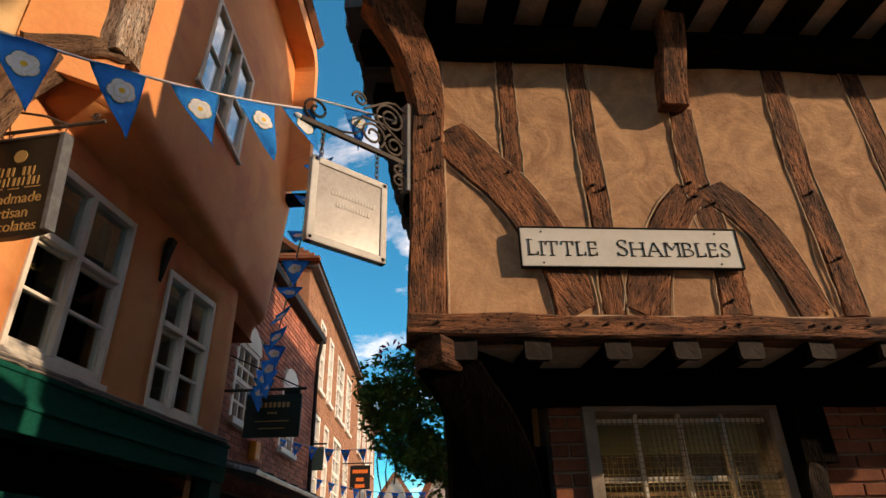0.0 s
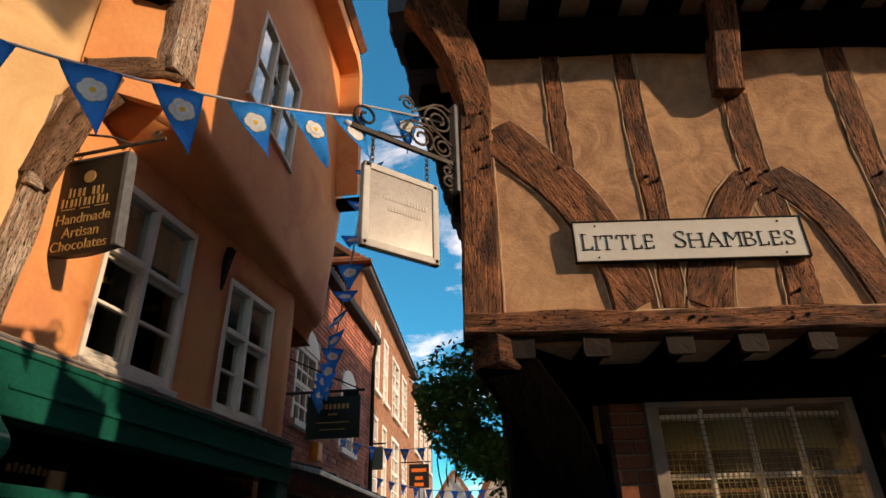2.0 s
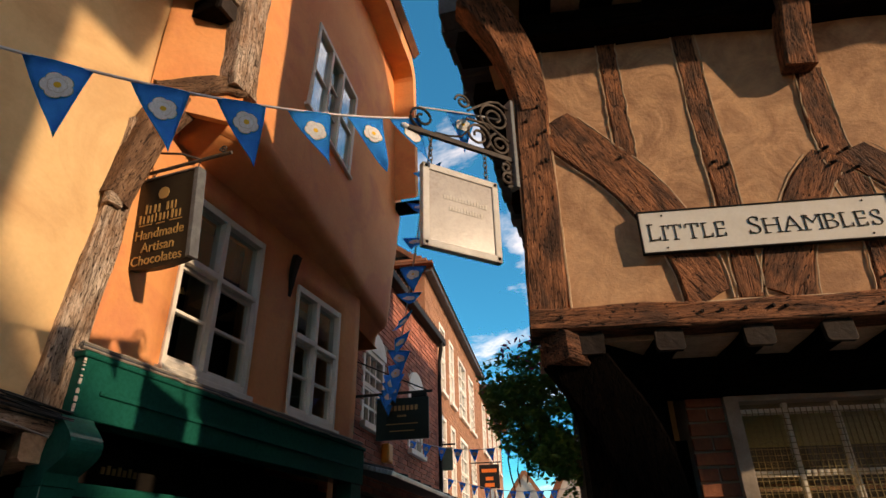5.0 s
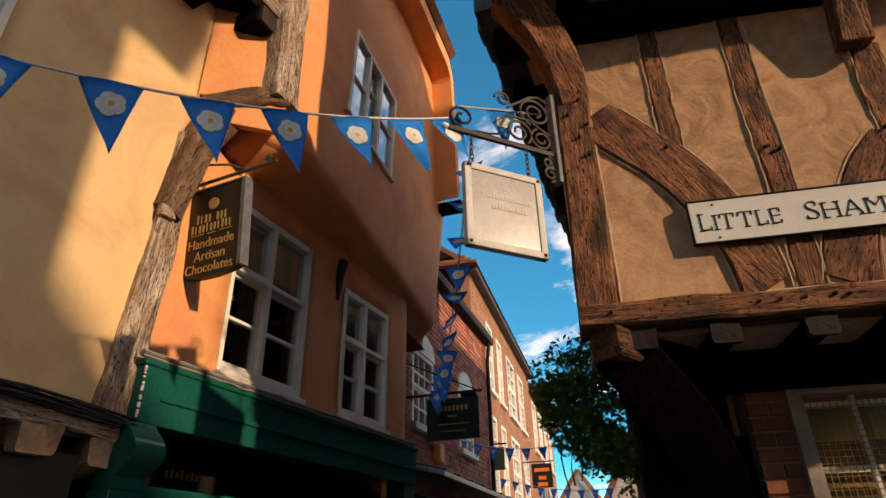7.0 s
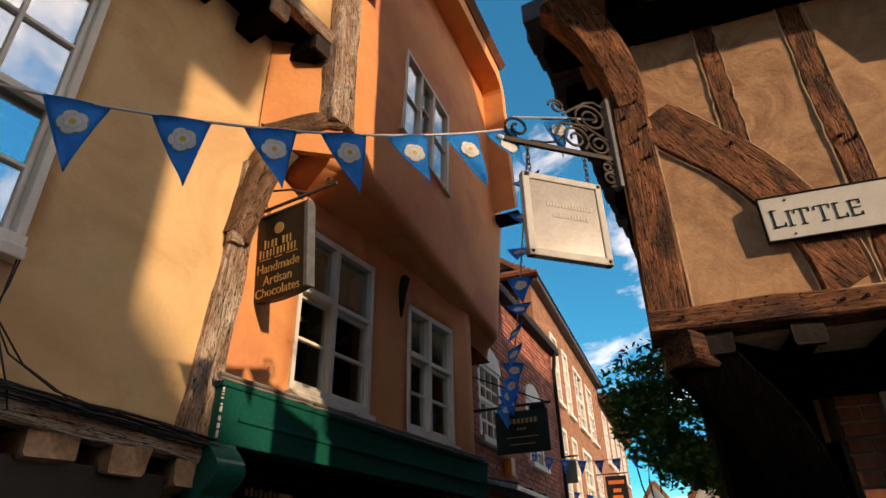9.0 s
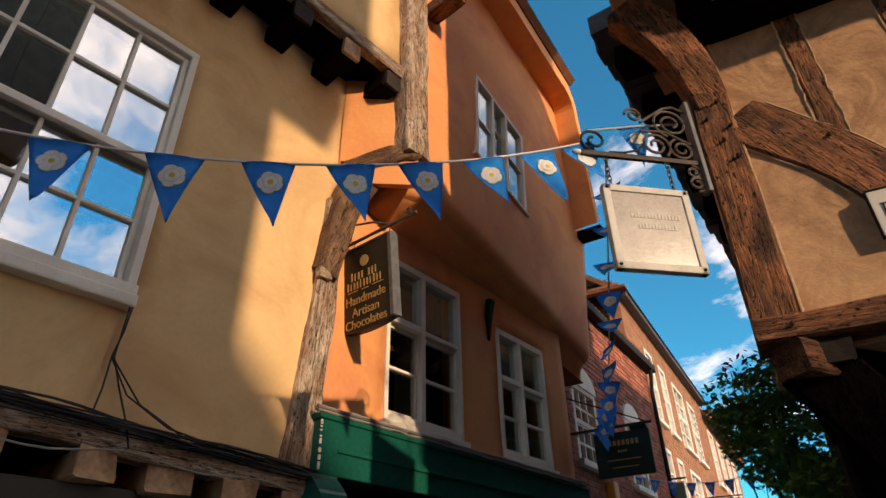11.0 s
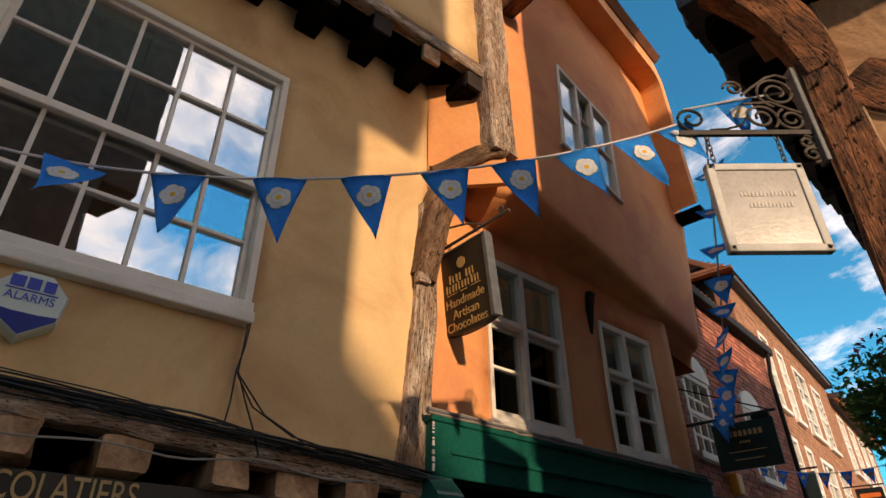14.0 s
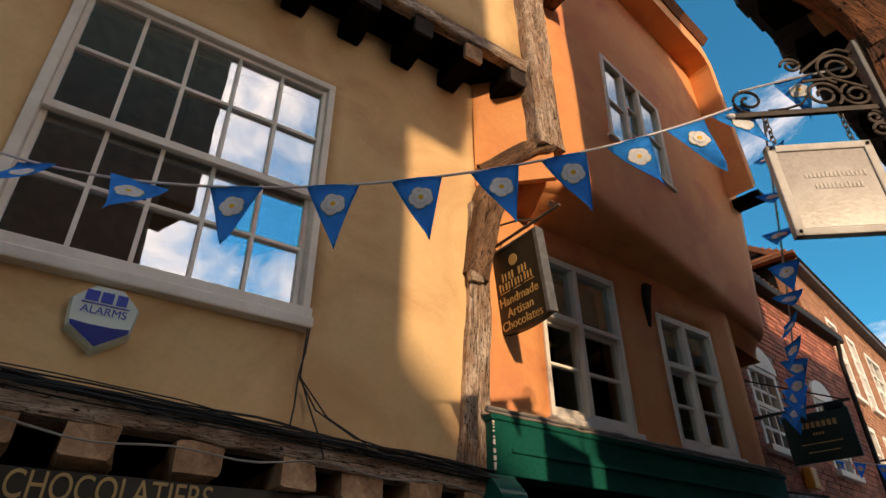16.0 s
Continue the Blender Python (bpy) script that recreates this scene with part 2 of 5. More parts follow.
ROSE_GREEN = plain("rose_sepal", (0.16, 0.26, 0.05), 0.8)
CORD = plain("white_tape", (0.66, 0.62, 0.62), 0.8)
GLASS_SKY = glass_mat("reflecting_glass", 0.41)
GLASS = glass_mat("window_glass", 0.13)
LEAF = material("leaf", (0.13, 0.27, 0.05), (0.20, 0.35, 0.08), 12.0, 0.5, 0.1, 80.0, per=0.6, fine_amt=0.3)
FLOWER = plain("pink_flower", (0.5, 0.03, 0.14), 0.7)
BLOSSOM = plain("cream_blossom", (0.55, 0.42, 0.22), 0.8)
LIME = material("pale_lime", (0.70, 0.49, 0.33), (0.55, 0.37, 0.24), 12.0, 0.95, 0.3, 60.0)
# tone set for the dark window reflection and for bounced light
BRICK_DARK = material("dark_brown_brick", (0.18, 0.125, 0.09), (0.12, 0.085, 0.06), 5.0, 0.9, 0.4, 60.0)
COBBLE = material("stone_setts", (0.20, 0.175, 0.15), (0.26, 0.225, 0.19), 8.0, 0.85, 0.6, 60.0)
ALARM_WHITE = plain("pale_green_plastic", (0.62, 0.72, 0.66), 0.4)
ALARM_BLUE = plain("blue_plastic", (0.02, 0.06, 0.42), 0.4)
BRASS = material("brassy_wire", (0.34, 0.26, 0.12), (0.24, 0.18, 0.08), 12.0, 0.5, 0.2, 60.0, metal=0.3)
BLIND = material("roller_blind", (0.58, 0.48, 0.21), (0.48, 0.39, 0.16), 4.0, 0.9, 0.1, 60.0)
SILVER_SIGN = material("weathered_sign_face", (0.34, 0.29, 0.265), (0.42, 0.37, 0.34), 3.0, 0.25, 0.1, 60.0, (0.62, 0.58, 0.55), 0.6)
CURTAIN = material("pale_curtain", (0.34, 0.27, 0.19), (0.28, 0.22, 0.15), 6.0, 0.9, 0.2, 60.0)


# ---- building blocks ----
def F(px, py, az):
    """A wall's frame: x along the wall, y into the building, z up."""
    h = Vector((math.sin(radians(az)), math.cos(radians(az)), 0))
    m = Matrix.Identity(4)
    m.col[0][:3] = h
    m.col[1][:3] = (-h.y, h.x, 0)
    m.col[3][:3] = (px, py, 0)
    return m


def thing(name, m, label, category, group="", kind=""):
    ob = new(name)
    ob.matrix_world = m
    ob.empty_display_size = 0.1
    return tagged(ob, label, category, group, kind)


def part(name, bm, mat, parent, label="", m=None, smooth=False):
    me = bpy.data.meshes.new(name)
    bmesh.ops.recalc_face_normals(bm, faces=bm.faces)
    bm.to_mesh(me)
    bm.free()
    if smooth:
        me.polygons.foreach_set("use_smooth", [True] * len(me.polygons))
    for mm in (mat if isinstance(mat, (list, tuple)) else [mat]):
        me.materials.append(mm)
    ob = new(name, me)
    if parent:
        ob.parent = parent
    if m is not None:
        ob.matrix_basis = m
    if label:
        ob["label"] = label
    return ob


def whole(name, bm, mat, m, label, category, group="", kind="", smooth=False):
    ob = part(name, bm, mat, None, "", m, smooth)
    return tagged(ob, label, category, group, kind)


def box(bm, x0, x1, y0, y1, z0, z1, bevel=0.0):
    r = bmesh.ops.create_cube(bm, size=1.0, matrix=Matrix.Translation(((x0 + x1) / 2, (y0 + y1) / 2, (z0 + z1) / 2)) @ Matrix.Diagonal((x1 - x0, y1 - y0, z1 - z0, 1)))
    if bevel:
        es = list({e for v in r["verts"] for e in v.link_edges})
        bmesh.ops.bevel(bm, geom=es, offset=bevel, segments=2, affect="EDGES", profile=0.6)
    return bm


def boxed(*a, bevel=0.004):
    return box(bmesh.new(), *a, bevel=bevel)


def sweep(bm, pts, radius, sides=6, close_ends=True):
    """A round tube along points."""
    pts = [Vector(p) for p in pts]
    rings = []
    for i, p in enumerate(pts):
        d = (pts[min(i + 1, len(pts) - 1)] - pts[max(i - 1, 0)]).normalized()
        u = d.cross(Vector((0, 0, 1)))
        if u.length < 0.05:
            u = d.cross(Vector((1, 0, 0)))
        u.normalize()
        v = d.cross(u)
        r = radius(i / (len(pts) - 1)) if callable(radius) else radius
        rings.append([bm.verts.new(p + (u * math.cos(2 * math.pi * k / sides) + v * math.sin(2 * math.pi * k / sides)) * r) for k in range(sides)])
    for a, b in zip(rings, rings[1:]):
        for k in range(sides):
            bm.faces.new((a[k], a[(k + 1) % sides], b[(k + 1) % sides], b[k]))
    if close_ends:
        bm.faces.new(rings[0])
        bm.faces.new(rings[-1])
    return bm


TSEED = [0]


def timber(name, parent, pts, w, d, mat=None, out=(0, -1, 0), amp=0.008, chamfer=0.012, label=""):
    """A hewn beam along points in the parent's frame; w across, d deep along out."""
    TSEED[0] += 1
    off = Vector((TSEED[0] * 7.3, TSEED[0] * 3.1, 0))
    pts = [Vector(p) for p in pts]
    X = (pts[-1] - pts[0]).normalized()
    Y = -Vector(out)
    Y = (Y - X * Y.dot(X)).normalized()
    Z = X.cross(Y)
    m = Matrix.Identity(4)
    m.col[0][:3], m.col[1][:3], m.col[2][:3], m.col[3][:3] = X, Y, Z, pts[0]
    inv = m.inverted()
    lp = [inv @ p for p in pts]
    lens = [0]
    for a, b in zip(lp, lp[1:]):
        lens.append(lens[-1] + (b - a).length)
    n = max(6, int(lens[-1] / 0.07))
    n = min(n, 60)
    bm = bmesh.new()
    rings = []
    for i in range(n + 1):
        s = lens[-1] * i / n
        k = 0
        while k < len(lens) - 2 and s > lens[k + 1]:
            k += 1
        f = (s - lens[k]) / (lens[k + 1] - lens[k])
        if len(lp) > 2:
            p0, p1, p2, p3 = lp[max(k - 1, 0)], lp[k], lp[k + 1], lp[min(k + 2, len(lp) - 1)]
            c = 0.5 * ((2 * p1) + (p2 - p0) * f + (2 * p0 - 5 * p1 + 4 * p2 - p3) * f * f + (3 * p1 - p0 - 3 * p2 + p3) * f ** 3)
        else:
            c = lp[k].lerp(lp[k + 1], f)
        ww = w if isinstance(w, (int, float)) else w[0] + (w[1] - w[0]) * i / n
        hw, hd = ww / 2, d / 2
        ch = min(chamfer, hw * 0.5, hd * 0.5)
        prof = [(-hd, -hw + ch), (-hd, -hw * 0.33), (-hd, hw * 0.33), (-hd, hw - ch), (-hd + ch, hw), (hd - ch, hw), (hd, hw - ch), (hd, -hw + ch), (hd - ch, -hw), (-hd + ch, -hw)]
        ring = []
        for j, (y, z) in enumerate(prof):
            q = Vector((s * 3.0, y * 9, z * 9)) + off
            a1 = noise.noise(q) * amp
            a2 = noise.noise(q * 3.1 + Vector((5, 5, 5))) * amp * 0.7
            side = 1 if z > 0 else -1
            ring.append(bm.verts.new((c.x + noise.noise(q * 1.7) * amp, c.y + y + a2, c.z + z + side * a1 + noise.noise(Vector((s * 2.2, 0, 0)) + off) * amp * 1.4)))
        rings.append(ring)
    N = len(rings[0])
    for a, b in zip(rings, rings[1:]):
        for j in range(N):
            bm.faces.new((a[j], a[(j + 1) % N], b[(j + 1) % N], b[j]))
    bm.faces.new(rings[0])
    bm.faces.new(rings[-1])
    return part(name, bm, mat or OAK, parent, label, m, smooth=False)


def wall_mesh(x0, x1, z0, z1, holes=(), thick=0.2, step=0.15, amp=0.01, seed=0, top=None):
    """A wall with real openings, its face gently uneven."""
    def cuts(a, b, extra):
        c = sorted({a, b, *[e for e in extra if a < e < b]})
        out = []
        for p, q in zip(c, c[1:]):
            k = max(1, int((q - p) / step))
            out += [p + (q - p) * i / k for i in range(k)]
        return out + [b]
    xs = cuts(x0, x1, [h[0] for h in holes] + [h[1] for h in holes])
    zs = cuts(z0, z1, [h[2] for h in holes] + [h[3] for h in holes])
    bm = bmesh.new()
    fr, bk = {}, {}
    for i, x in enumerate(xs):
        for j, z in enumerate(zs):
            zt = min(z, top(x)) if top else z
            dy = amp * (noise.noise(Vector((x * 1.3 + seed, zt * 1.3, seed))) + 0.5 * noise.noise(Vector((x * 4 + seed, zt * 4, seed * 2))))
            fr[i, j] = bm.verts.new((x, dy, zt))
            bk[i, j] = bm.verts.new((x, thick, zt))
    def solid(i, j):
        if not (0 <= i < len(xs) - 1 and 0 <= j < len(zs) - 1):
            return False
        cx, cz = (xs[i] + xs[i + 1]) / 2, (zs[j] + zs[j + 1]) / 2
        if top and zs[j] >= top(cx):
            return False
        return not any(h[0] < cx < h[1] and h[2] < cz < h[3] for h in holes)
    for i in range(len(xs) - 1):
        for j in range(len(zs) - 1):
            if not solid(i, j):
                continue
            bm.faces.new((fr[i, j], fr[i + 1, j], fr[i + 1, j + 1], fr[i, j + 1]))
            bm.faces.new((bk[i, j], bk[i, j + 1], bk[i + 1, j + 1], bk[i + 1, j]))
            for (di, dj), (p, q) in {(-1, 0): ((i, j), (i, j + 1)), (1, 0): ((i + 1, j), (i + 1, j + 1)), (0, -1): ((i, j), (i + 1, j)), (0, 1): ((i, j + 1), (i + 1, j + 1))}.items():
                if not solid(i + di, j + dj):
                    bm.faces.new((fr[p], fr[q], bk[q], bk[p]))
    loose = [v for v in bm.verts if not v.link_faces]
    bmesh.ops.delete(bm, geom=loose, context="VERTS")
    bmesh.ops.remove_doubles(bm, verts=bm.verts, dist=0.0005)
    return bm


def room(parent, x0, x1, z0, z1, depth=2.2, y=0.22, mat=None):
    """The room behind a window, coloured dark as if unlit: back, sides, floor and ceiling."""
    bm = bmesh.new()
    t = 0.05
    box(bm, x0 - 0.6, x1 + 0.6, y + depth, y + depth + t, z0 - 0.5, z1 + 0.5)
    box(bm, x0 - 0.65, x0 - 0.6, y, y + depth, z0 - 0.5, z1 + 0.5)
    box(bm, x1 + 0.6, x1 + 0.65, y, y + depth, z0 - 0.5, z1 + 0.5)
    box(bm, x0 - 0.65, x1 + 0.65, y, y + depth + t, z0 - 0.55, z0 - 0.5)
    box(bm, x0 - 0.65, x1 + 0.65, y, y + depth + t, z1 + 0.5, z1 + 0.55)
    return part("inner_room", bm, mat or DARK, parent, "room behind the window, coloured dark as if unlit")


def text(name, words, size, mat, parent, m, label="", depth=0.003, align="LEFT", squeeze=1.0, thin=0.0):
    cu = bpy.data.curves.new(name, "FONT")
    cu.body = words
    cu.size = size
    cu.extrude = depth
    cu.align_x = align
    cu.offset = thin
    ob0 = bpy.data.objects.new("tmp", cu)
    scene.collection.objects.link(ob0)
    dg = bpy.context.evaluated_depsgraph_get()
    me = bpy.data.meshes.new_from_object(ob0.evaluated_get(dg))
    bpy.data.objects.remove(ob0)
    me.materials.clear()
    me.materials.append(mat)
    me.transform(Matrix.Diagonal((squeeze, 1, 1, 1)))
    ob = new(name, me)
    ob.parent = parent
    ob.matrix_basis = m
    if label:
        ob["label"] = label
    return ob


UPRIGHT = Matrix.Rotation(radians(90), 4, "X")   # text in the x-z plane, facing -y


def pane_grid(win, x0, x1, z0, z1, cols, rows, y, glass, bar=0.022, depth=0.03, barmat=None):
    """Glazing bars and panes between given edges."""
    cw, rh = (x1 - x0) / cols, (z1 - z0) / rows
    for i in range(1, cols):
        part("glazing_bar", boxed(x0 + i * cw - bar / 2, x0 + i * cw + bar / 2, y - depth, y + 0.004, z0, z1, bevel=0.005), barmat or WHITE, win)
    for j in range(1, rows):
        part("glazing_bar", boxed(x0, x1, y - depth + 0.003, y + 0.002, z0 + j * rh - bar / 2, z0 + j * rh + bar / 2, bevel=0.005), barmat or WHITE, win)
    for i in range(cols):
        for j in range(rows):
            bm = boxed(x0 + i * cw, x0 + (i + 1) * cw, -0.002, 0.002, z0 + j * rh, z0 + (j + 1) * rh, bevel=0)
            tilt = pose(0, y + random.uniform(-0.001, 0.001), 0)
            ob = part("pane", bm, glass, win, "", tilt)
            ob.visible_shadow = False

# ---- ground ----
bm = bmesh.new()
n = 40
bmesh.ops.create_grid(bm, x_segments=n, y_segments=n, size=300)
for v in bm.verts:
    v.co.z = 0.0
whole("ground", bm, COBBLE, Matrix.Identity(4), "grey stone paved street ground", "ground", kind="structure")

# ---- timber framed house at the corner ----
FR = F(0, 2.9, 84)
rh = thing("timber_framed_house", FR, "old timber-framed house with brown render and jettied storeys", "house")
part("wall", wall_mesh(-0.19, 4.6, 2.62, 4.75, (), 0.16, 0.06, 0.016, 3), RENDER_BROWN, rh, "brown lime-rendered panels", smooth=True)
timber("corner_post", rh, [(-0.107, 0.06, 2.62), (-0.094, 0.06, 3.4), (-0.088, 0.055, 3.95), (-0.10, 0.02, 4.2)], (0.195, 0.185), 0.24, amp=0.012)
timber("jetty_bracket", rh, [(-0.088, 0.03, 4.02), (-0.12, -0.03, 4.28), (-0.22, -0.12, 4.50), (-0.40, -0.22, 4.72)], (0.19, 0.22), 0.22, OAK, amp=0.014)
timber("sill_beam", rh, [(-0.20, 0.01, 2.663), (2.0, 0.01, 2.648), (4.6, 0.01, 2.645)], 0.122, 0.16, amp=0.01)
# plate below the jetty, its shadow put into the near-black colour
timber("top_plate", rh, [(-0.1, -0.03, 4.565), (4.6, -0.03, 4.575)], 0.19, 0.24, OAK_DARK)
# each stud: its line from foot to head, and its width below and above
for line, w in ((((0.405, 3.60), (0.402, 4.0), (0.407, 4.50)), (0.112, 0.106)),
                (((0.868, 2.74), (0.875, 3.27), (0.865, 3.9), (0.871, 4.50)), (0.13, 0.135)),
                (((1.518, 2.74), (1.535, 3.0), (1.478, 3.65), (1.498, 4.12)), (0.175, 0.15)),
                (((2.187, 2.74), (2.183, 3.0), (2.150, 3.69), (2.19, 4.50)), (0.148, 0.16)),
                (((2.74, 2.74), (2.735, 3.61), (2.737, 4.50)), (0.14, 0.14)),
                (((3.33, 2.74), (3.33, 4.5)), (0.14, 0.14)), (((3.93, 2.74), (3.93, 4.5)), (0.14, 0.14))):
    timber("stud", rh, [(x, 0.046, z) for x, z in line], w, 0.11, amp=0.011)
    for sg in (-1, 1):
        edge = []
        for k in range(25):
            z = line[0][1] + (line[-1][1] - line[0][1]) * k / 24
            i = max(i for i in range(len(line) - 1) if z >= line[i][1] - 1e-6)
            f = (z - line[i][1]) / (line[i + 1][1] - line[i][1])
            ww = w[0] + (w[1] - w[0]) * k / 24
            edge.append((line[i][0] + (line[i + 1][0] - line[i][0]) * f + sg * (ww * 0.5 + 0.004) + 0.010 * noise.noise(Vector((line[0][0] * 9 + sg, k * 0.7, 0))), -0.006, z))
        part("lime_fillet", sweep(bmesh.new(), edge, 0.0055, 5), LIME, rh)
def limed_brace(pts, w, y):
    """A curved brace flush with the panels, with a thin line of lime along both edges."""
    timber("brace", rh, [(x, y, z) for x, z in pts], w, 0.12, amp=0.012)
    p = [Vector((x, 0, z)) for x, z in pts]
    line = []
    for k in range(len(p) - 1):
        a, b, c, d = p[max(k - 1, 0)], p[k], p[k + 1], p[min(k + 2, len(p) - 1)]
        for f in [i / 5 for i in range(5)]:
            line.append(0.5 * ((2 * b) + (c - a) * f + (2 * a - 5 * b + 4 * c - d) * f * f + (3 * b - a - 3 * c + d) * f ** 3))
    line.append(p[-1])
    for sg in (-1, 1):
        edge = []
        for k, q in enumerate(line):
            t = (line[min(k + 1, len(line) - 1)] - line[max(k - 1, 0)]).normalized()
            ww = w[0] + (w[1] - w[0]) * k / (len(line) - 1)
            e = q + Vector((t.z, 0, -t.x)) * sg * (ww / 2 + 0.003 + 0.004 * noise.noise(Vector((k * 0.8, sg * 4 + w[0] * 30, 1))))
            edge.append((e.x, -0.005, e.z))
        part("lime_fillet", sweep(bmesh.new(), edge[2:], 0.0050, 5), LIME, rh)


limed_brace(((0.01, 3.89), (0.18, 3.70), (0.385, 3.47), (0.52, 3.25), (0.635, 2.98), (0.665, 2.735)), (0.285, 0.235), 0.040)
limed_brace(((1.55, 3.54), (1.69, 3.40), (1.805, 3.24), (1.895, 3.0), (1.965, 2.735)), (0.21, 0.20), 0.044)
limed_brace(((1.44, 3.52), (1.31, 3.36), (1.20, 3.17), (1.10, 2.98), (1.045, 2.735)), (0.19, 0.26), 0.048)
timber("hanging_bracket", rh, [(1.43, -0.055, 4.085), (1.44, -0.10, 4.30), (1.455, -0.16, 4.52), (1.46, -0.20, 4.72)], (0.165, 0.165), 0.12, amp=0.008)
part("lime_fillet", sweep(bmesh.new(), [(0.006 + 0.006 * noise.noise(Vector((k * 0.6, 2, 0))), -0.012, 2.735 + 1.72 * k / 30) for k in range(31)], 0.007, 5), LIME, rh)
part("lime_fillet", sweep(bmesh.new(), [(0.0 + k * 0.12, -0.012, 2.730 - 0.006 * min(k * 0.12, 2.0) + 0.004 * noise.noise(Vector((k * 0.6, 5, 0)))) for k in range(38)], 0.008, 5), LIME, rh)
pegs = [(x, 2.665 - 0.007 * x) for x in (-0.06, 0.60, 0.69, 0.80, 0.91, 0.98, 1.40, 1.47, 1.88, 1.95, 2.02, 2.18)]
pegs += [(-0.13, 4.02), (-0.05, 3.98), (-0.12, 3.88), (-0.03, 3.80), (-0.08, 3.72), (-0.04, 3.60), (0.37, 3.60), (0.85, 3.52), (0.91, 3.50), (1.43, 3.56), (1.53, 3.54), (1.45, 3.46), (1.55, 3.43), (2.16, 3.50), (2.20, 3.08), (1.50, 2.82)]
for x, z in pegs:
    bm = bmesh.new()
    bmesh.ops.create_cone(bm, cap_ends=True, segments=8, radius1=0.011, radius2=0.008, depth=0.030, matrix=pose(x + random.uniform(-0.008, 0.008), -0.068 if z < 2.7 or x < 0 else -0.022, z + random.uniform(-0.008, 0.008), 90 + random.uniform(-15, 15), 0, random.uniform(-30, 30)))
    part("peg", bm, OAK_SOOT, rh)
# joists under the first floor, near-black in place of the shade there
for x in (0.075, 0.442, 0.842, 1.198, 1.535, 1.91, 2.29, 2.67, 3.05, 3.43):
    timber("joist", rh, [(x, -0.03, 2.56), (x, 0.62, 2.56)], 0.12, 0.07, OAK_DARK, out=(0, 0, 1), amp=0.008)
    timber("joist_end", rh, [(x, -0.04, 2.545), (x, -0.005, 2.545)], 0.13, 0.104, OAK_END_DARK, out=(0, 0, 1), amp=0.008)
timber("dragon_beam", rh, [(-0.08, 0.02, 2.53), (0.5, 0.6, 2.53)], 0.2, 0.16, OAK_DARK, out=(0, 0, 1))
# near-black beam added over the window to stand for the overhang's shade
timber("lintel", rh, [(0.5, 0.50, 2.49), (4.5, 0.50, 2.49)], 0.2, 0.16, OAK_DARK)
timber("corner_corbel", rh, [(-0.11, -0.03, 2.53), (0.03, 0.10, 2.52)], 0.18, 0.15, OAK, out=(0, 0, 1))
part("soffit", boxed(-0.15, 4.5, 0.09, 0.6, 2.585, 2.612), LIME, rh, "lime plaster between the joists")
# ground storey; posts, brace and door near-black for the overhang's shade
part("wall", wall_mesh(0.6, 4.6, 0, 2.6, ((0.80, 1.905, 0.95, 2.37),), 0.25, 0.4, 0.0, 9), MORTAR, rh, "brick wall under the overhang", pose(0, 0.56, 0))
BM = {}
def brick_mesh(k):
    if k not in BM:
        bm = bmesh.new()
        w = (0.205, 0.198, 0.095, 0.212)[k]
        box(bm, 0, w, -0.016, 0.02, 0, 0.062, bevel=0.005)
        for v in bm.verts:
            v.co += Vector((noise.noise(v.co * 30 + Vector((k, 0, 0))), noise.noise(v.co * 30 + Vector((0, k, 3))), noise.noise(v.co * 30 + Vector((0, 3, k))))) * 0.004
        me = bpy.data.meshes.new("brick")
        bmesh.ops.recalc_face_normals(bm, faces=bm.faces)
        bm.to_mesh(me)
        bm.free()
        me.materials.append(BRICK_LIT)
        BM[k] = me
    return BM[k]
for r in range(17):
    z = 1.3 + r * 0.075
    for x0, x1 in ((0.6, 0.79), (2.13, 3.6)):
        x = x0 - (0.1 if r % 2 else 0) * (x0 > 1)
        while x < x1 - 0.05:
            k = 2 if (x0 < 1 and r % 2) else random.choice((0, 1, 0, 3))
            ob = new("brick", brick_mesh(k))
            ob.parent = rh
            ob.matrix_basis = pose(max(x, x0) if x0 > 1 else x, 0.56, z, random.uniform(-0.5, 0.5), random.uniform(-0.6, 0.6), 0)
            x += (0.215, 0.208, 0.105, 0.222)[k]
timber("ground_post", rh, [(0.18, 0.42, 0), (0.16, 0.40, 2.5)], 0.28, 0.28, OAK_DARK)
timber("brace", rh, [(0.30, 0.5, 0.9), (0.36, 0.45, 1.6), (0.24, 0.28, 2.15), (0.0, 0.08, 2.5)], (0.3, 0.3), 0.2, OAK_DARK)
# post colour splits at the shadow line: near-black above, lit tone below
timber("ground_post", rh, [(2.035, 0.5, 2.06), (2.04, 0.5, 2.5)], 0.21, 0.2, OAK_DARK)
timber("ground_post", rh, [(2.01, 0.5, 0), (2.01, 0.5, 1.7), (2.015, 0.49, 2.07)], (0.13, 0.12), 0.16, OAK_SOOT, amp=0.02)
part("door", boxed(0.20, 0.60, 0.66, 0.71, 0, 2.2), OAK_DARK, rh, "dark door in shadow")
win = part("window", boxed(0.785, 1.925, 0.5, 0.6, 2.358, 2.388), WHITE_SHADED, rh, "white leaded shop window with wire mesh")
for a in ((0.785, 0.857, 0.5, 0.62, 0.95, 2.358), (1.872, 1.925, 0.5, 0.62, 0.95, 2.358), (0.78, 1.93, 0.48, 0.62, 0.9, 0.96)):
    part("frame", boxed(*a), WHITE_SHADED, win)
pane_grid(win, 0.857, 1.872, 0.756, 2.004, 4, 4, 0.60, GLASS, 0.026)
pane_grid(win, 0.857, 1.872, 2.004, 2.316, 4, 1, 0.60, GLASS, 0.026)
